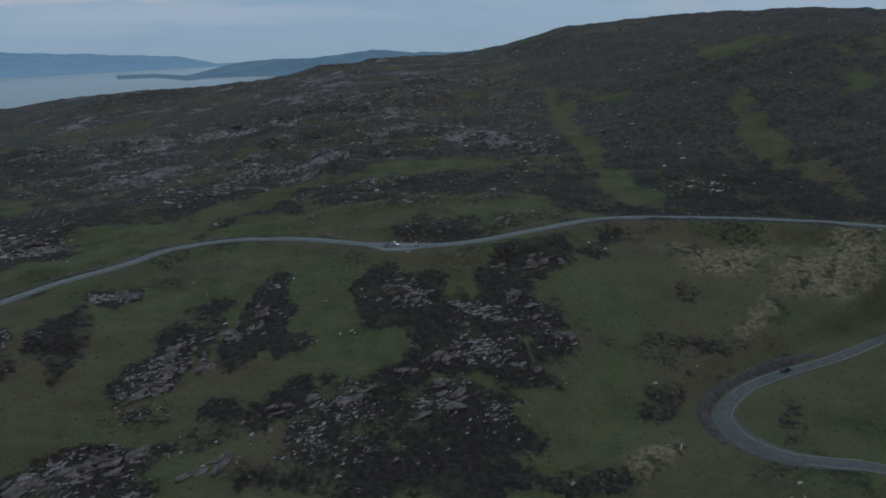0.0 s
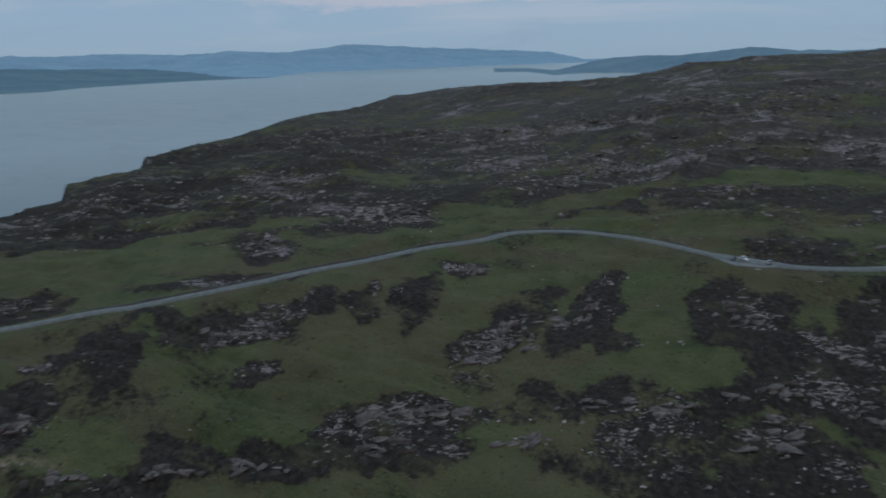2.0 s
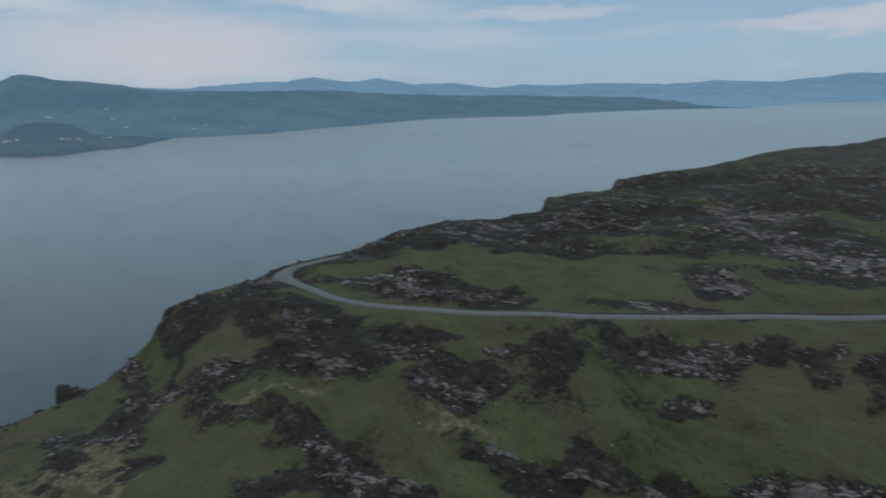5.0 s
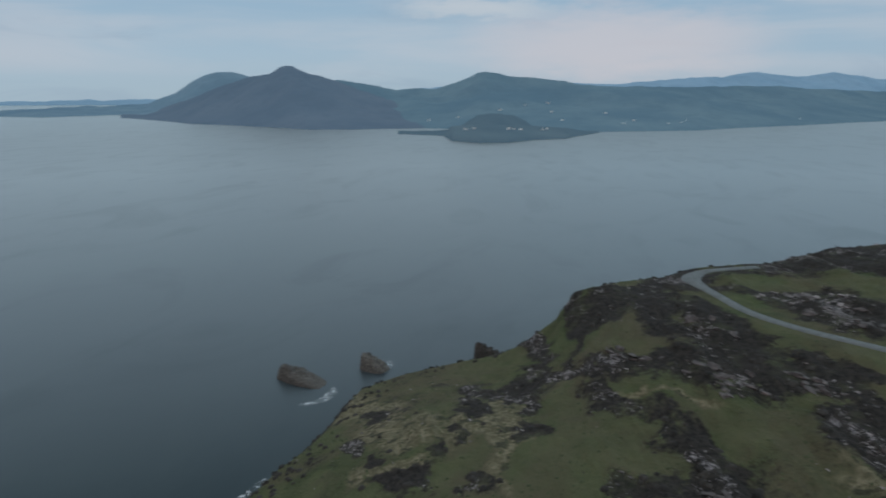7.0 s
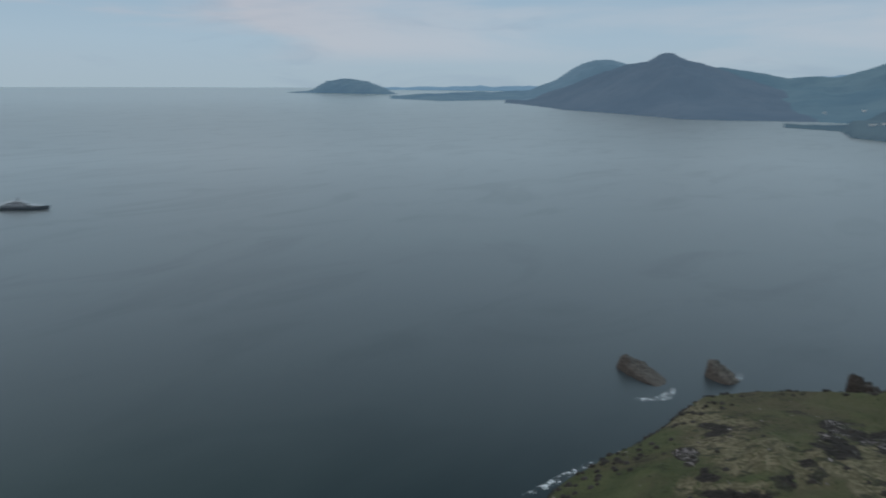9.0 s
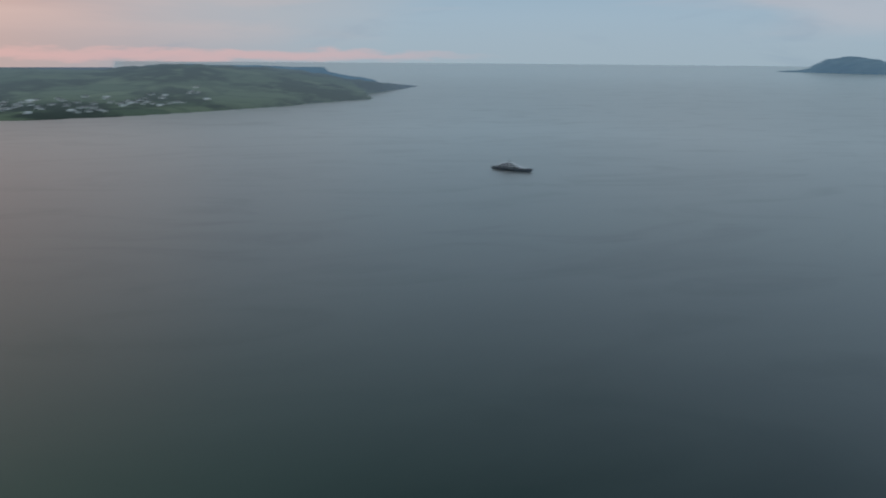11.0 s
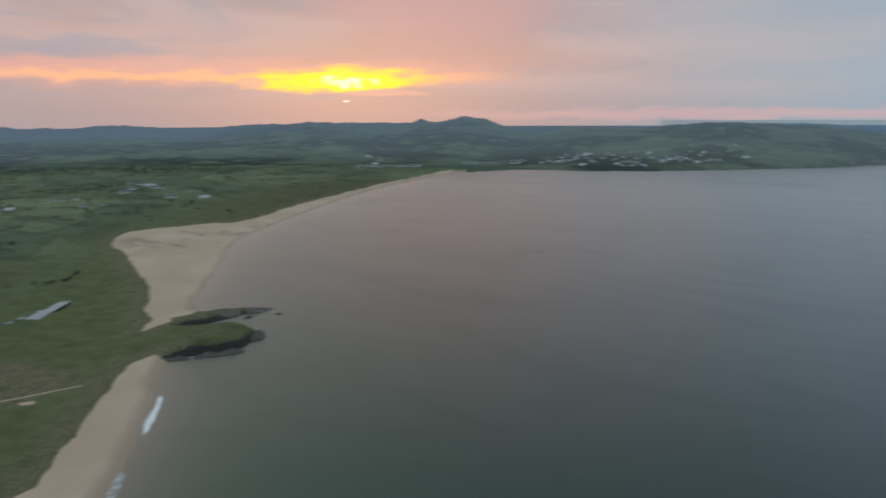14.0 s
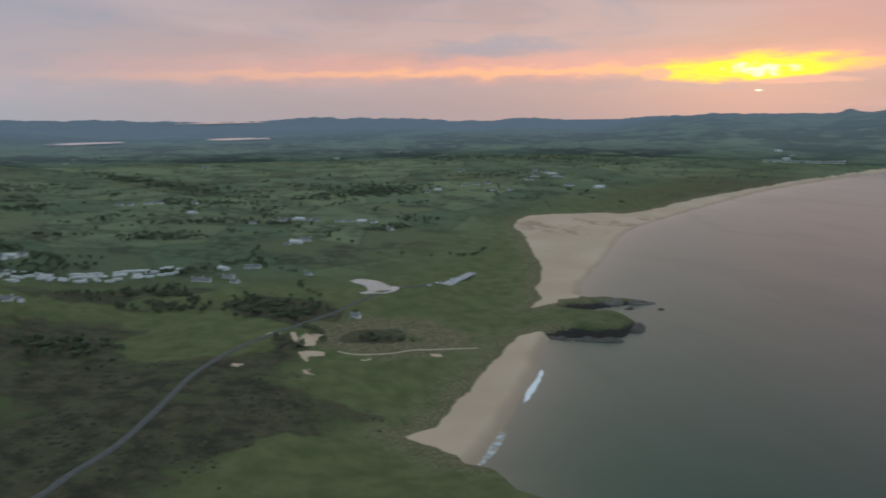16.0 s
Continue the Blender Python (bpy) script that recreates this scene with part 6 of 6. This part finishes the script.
lot("pavement_layby", [(-45, 326), (-26, 308), (-16, 308), (2, 317)], LAYBY, "pale worn lay-by beside the road", level=92.05)
bm = bmesh.new()
edge = rounded([(657, -259, 0), (666, -275, 0), (652, -288, 0), (624, -288, 0), (596, -286, 0), (586, -270, 0), (590, -255, 0), (599, -245, 0), (610, -258, 0), (632, -265, 0), (643, -258, 0)], 5.0)
tops = [bm.verts.new((x, y, float(land_height(np.array([x]), np.array([y]))[0]) + 0.7)) for x, y, _ in edge]
feet = [bm.verts.new((v.co.x, v.co.y, v.co.z - 2.0)) for v in tops]
bm.faces.new(tops)
for k in range(len(tops)):
    bm.faces.new((tops[k], feet[k], feet[(k + 1) % len(tops)], tops[(k + 1) % len(tops)]))
me = bpy.data.meshes.new("pavement_gravel_lot")
bmesh.ops.triangulate(bm, faces=bm.faces)
bmesh.ops.recalc_face_normals(bm, faces=bm.faces)
bm.to_mesh(me), bm.free()
me.materials.append(GRAVEL)
tagged(new("pavement_gravel_lot", me), "pale gravel parking ground among the dunes", kind="structure")
lot("pavement_beach_lot", [(594, -330), (629, -385), (622, -392), (586, -340)], SLIPWAY, "pale asphalt parking strip behind the beach", 0.5)
tagged(new("pavement_track", ribbon("pavement_track", np.array([(x, y, z) for (x, y), z in zip(rounded([(456, -168), (446, -180), (441, -202), (441, -221), (436, -237), (432, -250), (424, -268)])[:, :2],
       land_height(*rounded([(456, -168), (446, -180), (441, -202), (441, -221), (436, -237), (432, -250), (424, -268)])[:, :2].T))]), 1.5, SAND_PATH, 0.35)),
       "sandy footpath through the dune grass", kind="structure")
for k, (x, y) in enumerate([(590, -316), (596, -330), (606, -352), (613, -366), (618, -378), (621, -388)]):
    c = car(WHITE_CAR, "car", "white car parked behind the beach")
    c.matrix_world = stand(c, x, y, 40 + 13 * k, 0.55, 1.15)


# ---------------------------------------------------------------- houses and holiday homes
# plan places of the houses, by distance
HOUSES_NEAR = [(924, -431), (890, -289), (878, -261), (882, -274), (693, -226), (710, -117), (703, -124), (709, -147), (686, -148), (755, -152), (748, -177),
    (748, -184), (522, -209), (624, 34), (614, 40)]
HOUSES_MID = [(1011, -422), (1022, -407), (1028, -391), (989, -434), (1044, -359), (1056, -349), (1064, -338), (1068, -325), (1057, -290), (1048, -259), (1064, -310),
    (1305, -222), (1180, -195), (1339, -159), (1324, -145), (1319, -115), (1324, -99), (1322, -166), (1304, -725), (1333, -810), (1340, -845), (1329, -869),
    (1229, -817), (1209, -847), (827, 45), (851, 35), (805, 52)]
HOUSES_FAR = [(1444, -1088), (1362, -1030), (1404, -1088), (1372, -1089), (1333, -1068), (1324, -982), (1315, -1071), (1189, -991), (1593, -960), (1134, -1030),
    (2436, -42), (2056, -388), (2669, -160), (2195, -834), (1284, -687), (1325, -1948), (1391, -2077)]
VILLAGE = [(873, -2330), (801, -2347), (788, -2385), (780, -2413), (714, -2300), (749, -2448), (720, -2419), (695, -2372), (690, -2461), (647, -2460), (610, -2354),
    (582, -2324), (558, -2347), (562, -2407), (536, -2380), (517, -2360), (483, -2469), (466, -2546), (449, -2569), (436, -2613), (428, -2508), (398, -2513),
    (374, -2488), (349, -2528), (331, -2551), (311, -2553), (947, -2296), (963, -2285), (1472, -2119), (1379, -2056)]
RENDERED = plain("white_rendered_wall", (0.72, 0.72, 0.70), 0.85, 0.1)
SLATE = plain("dark_slate_roof", (0.13, 0.135, 0.14), 0.7, 0.25)
PALE_ROOF = plain("pale_sheet_roof", (0.42, 0.44, 0.45), 0.6, 0.12)
PAINTED_DOOR = plain("painted_door", (0.12, 0.05, 0.04), 0.5)


def house(length, width, eaves, ridge, roof, label):
    root = new("house")
    l, w = length / 2, width / 2
    bm = bmesh.new()
    lo = [[bm.verts.new((s * l, t * w, z)) for z in (-1.5, eaves)] for s, t in ((-1, -1), (1, -1), (1, 1), (-1, 1))]
    tops = [bm.verts.new((s * l, 0, ridge)) for s in (-1, 1)]
    bm.faces.new((lo[0][0], lo[1][0], lo[1][1], lo[0][1])), bm.faces.new((lo[2][0], lo[3][0], lo[3][1], lo[2][1]))
    bm.faces.new((lo[1][0], lo[2][0], lo[2][1], tops[1], lo[1][1])), bm.faces.new((lo[3][0], lo[0][0], lo[0][1], tops[0], lo[3][1]))
    part("wall", bm, RENDERED, root)
    bm = bmesh.new()
    over, drop = 0.35, 0.25
    for s in (-1, 1):
        a = [bm.verts.new((x, y, z)) for x, y, z in ((-l - over, 0, ridge + 0.2), (l + over, 0, ridge + 0.2), (l + over, s * (w + over), eaves - drop), (-l - over, s * (w + over), eaves - drop))]
        b = [bm.verts.new((v.co.x, v.co.y, v.co.z - 0.22)) for v in a]
        bm.faces.new(a), bm.faces.new(b[::-1])
        for k in range(4):
            bm.faces.new((a[k], b[k], b[(k + 1) % 4], a[(k + 1) % 4]))
    top = part("roof", bm, roof, root)
    for s in (-0.9, 0.9):
        part("chimney", box(bmesh.new(), s * l - 0.45, s * l + 0.45, -0.35, 0.35, ridge - 0.4, ridge + 1.3), RENDERED, top)
    for s in (-1, 1):
        for x in (-0.62, -0.2, 0.62):
            part("window", box(bmesh.new(), x * l - 0.6, x * l + 0.6, s * w - 0.04, s * w + 0.04, 1.0, 2.2), GLASS, root, "dark window")
        part("door", box(bmesh.new(), 0.22 * l - 0.5, 0.22 * l + 0.5, s * w - 0.05, s * w + 0.05, -0.2, 2.05), PAINTED_DOOR, root, "painted door")
    return tagged(root, label, "house", "houses round the bay")


def holiday_home():
    root = new("holiday_home")
    part("body", box(bmesh.new(), -5.5, 5.5, -1.9, 1.9, 0.4, 2.9), RENDERED, root)
    bm = bmesh.new()
    v = [bm.verts.new(p) for p in ((-5.7, -2.05, 2.9), (5.7, -2.05, 2.9), (5.7, 2.05, 2.9), (-5.7, 2.05, 2.9), (-5.7, 0, 3.5), (5.7, 0, 3.5))]
    for f in ((3, 2, 1, 0), (0, 1, 5, 4), (2, 3, 4, 5), (1, 2, 5), (3, 0, 4)):
        bm.faces.new([v[k] for k in f])
    part("roof", bm, PALE_ROOF, root)
    part("skirting", box(bmesh.new(), -5.4, 5.4, -1.8, 1.8, -0.6, 0.4), STEEL, root)
    for x in (-3.6, 2.8):
        part("window", box(bmesh.new(), x - 0.8, x + 0.8, -1.95, -1.87, 1.3, 2.3), GLASS, root, "dark window")
    part("door", box(bmesh.new(), -0.5, 0.5, -1.95, -1.87, 0.4, 2.4), PAINTED_DOOR, root)
    return tagged(root, "white static holiday home on the caravan ground", "caravan", "holiday homes")


KINDS = [house(13, 7.5, 3.2, 6.0, SLATE, "white rendered house with a dark slate roof"),
         house(18, 8.5, 3.0, 6.2, SLATE, "long white farmhouse with a dark slate roof"),
         house(20, 11, 4.0, 6.0, PALE_ROOF, "farm shed with a pale sheet roof")]
HOME = holiday_home()
spots = [(p, 0.8) for p in HOUSES_NEAR] + [(p, 0.9) for p in HOUSES_MID] + [(p, 1.2) for p in HOUSES_FAR + VILLAGE]
dice = random.Random(4)
for k in range(44):  # the village climbs from the water in loose rows
    az, r = 184.5 + 15.5 * dice.random() ** 0.8, 2400 + 55 * (k % 5) + 40 * dice.random()
    spots.append((tuple(bearing(az, r + 22 * max(0, 197 - az)).xy), 1.25))
for k, ((x, y), s) in enumerate(spots):
    kind = KINDS[(0, 1, 0, 2, 0, 1)[k % 6]]
    at = stand(kind, x, y, (k * 47) % 60 + 20, 0.1, s)
    if kind.get("used"):
        copy_thing(kind, at)
    else:
        kind.matrix_world = at
        kind["used"] = 1


def rows_of_homes(a, b, c, d, count, deep):
    """Holiday homes in rows between two lines."""
    for j in range(deep):
        for k in range(count):
            u, v = (k + 0.25 * rng.rand()) / (count - 1), j / max(1, deep - 1)
            x = (a[0] * (1 - u) + b[0] * u) * (1 - v) + (c[0] * (1 - u) + d[0] * u) * v
            y = (a[1] * (1 - u) + b[1] * u) * (1 - v) + (c[1] * (1 - u) + d[1] * u) * v
            if rng.rand() < 0.9:
                copy_thing(HOME, stand(HOME, x + rng.randn() * 2, y + rng.randn() * 2, 60 + rng.randn() * 18, 0.0, 0.78))


rows_of_homes((718, 52), (752, -106), (750, 50), (778, -101), 17, 3)
rows_of_homes((1312, -1830), (1172, -1988), (1345, -1870), (1200, -2030), 16, 2)
rows_of_homes((1085, -2154), (950, -2356), (1110, -2180), (975, -2380), 12, 2)
HOME.matrix_world = stand(HOME, 700, 40, 60)


# ---------------------------------------------------------------- far houses, lochs and small things
def far_houses():
    """White farmhouses dotted over the far shore, too small to tell apart."""
    bm = bmesh.new()
    g = np.random.RandomState(5)
    spots = [(72 + 30 * g.rand(), 1.05 + 0.25 * g.rand()) for _ in range(20)]
    for az, out in spots:
        near = float(table(ACROSS, np.array([az]))[0])
        r = near * out
        x, y = bearing(az, r).xy
        t = (out - 1) / 0.55
        z = max(6.0, (EYE + near * 1.55 * math.tan(radians(float(table([(72, -0.3), (80, 0.25), (89, 0.6), (96, 1.7), (102, 0.4)], np.array([az]))[0])))) * (t ** 1.5 * 0.9 + 0.1 * min(1, t / 0.35))) + 4
        p = squeeze(np.array([x, y, z]))
        k = np.hypot(p[0], p[1]) / r
        w, h = (4 + 5 * g.rand()) * k, 4 * k
        box(bm, p[0] - w * 0.6, p[0] + w * 0.6, p[1] - w, p[1] + w, p[2] - 6 * k, p[2] + h, 0.3)
    for az in (97.8, 97.5, 97.1, 96.9, 94.3, 93.9, 93.3, 91.6, 91.2):  # a few more on the low point
        r = 2790.0 + 60 * g.rand()
        p = squeeze(np.array([*bearing(az, r).xy, EYE - r * math.tan(radians(2.60 + 0.10 * g.rand()))]))
        k = np.hypot(p[0], p[1]) / r
        w = (2.5 + 3.5 * g.rand()) * k
        box(bm, p[0] - w * 0.6, p[0] + w * 0.6, p[1] - w, p[1] + w, p[2] - 6 * k, p[2] + 1.0 * k, 0.3)
    me = bpy.data.meshes.new("far_houses")
    bm.to_mesh(me), bm.free()
    me.materials.append(RENDERED)
    tagged(new("far_houses", me), "tiny white farmhouses dotted over the far shore", "houses", kind="stuff")


far_houses()


def loch(az0, az1, el, thick, label):
    """A far sheet of water lying level in the hinterland."""
    az = np.linspace(az0, az1, 24)
    t = np.linspace(-1, 1, 24)
    level = 60.0
    for _ in range(3):
        r = (EYE - level) / math.tan(radians(-el))
        deep = r * thick / -el * np.clip(1 - t * t, 0.02, 1) ** 0.5 * (1 + 0.4 * grain(t * 3 + az0, t))
        q = r + deep * np.array([-0.5, 0.0, 0.5])[:, None]
        x, y = -q * np.sin(np.radians(az)), q * np.cos(np.radians(az))
        level = float(np.median(land_height(x, y))) + 3.0
    rows = np.stack([x, y, 0 * x + level], -1)
    me = grid_mesh("water_loch", squeeze(rows), LOCH_WATER)
    lay(me, "plan", rows, "FLOAT_VECTOR")
    tagged(new("water_loch", me), label, "lake", kind="structure")


loch(264.9, 274, -1.95, 0.14, "pale far loch among the fields")
loch(252.6, 259.4, -1.93, 0.13, "pale far loch among the fields")
loch(253.3, 262.3, -0.99, 0.1, "pale far loch below the hills")

post = new("marker_post")
part("post", box(bmesh.new(), -0.12, 0.12, -0.12, 0.12, -0.4, 1.5, 0.02), RENDERED, post)
part("cap", box(bmesh.new(), -0.16, 0.16, -0.16, 0.16, 1.5, 1.6, 0.03), RENDERED, post)
post.matrix_world = stand(post, 76, 200, 0)
tagged(post, "small white marker post in the rough grass", "post")
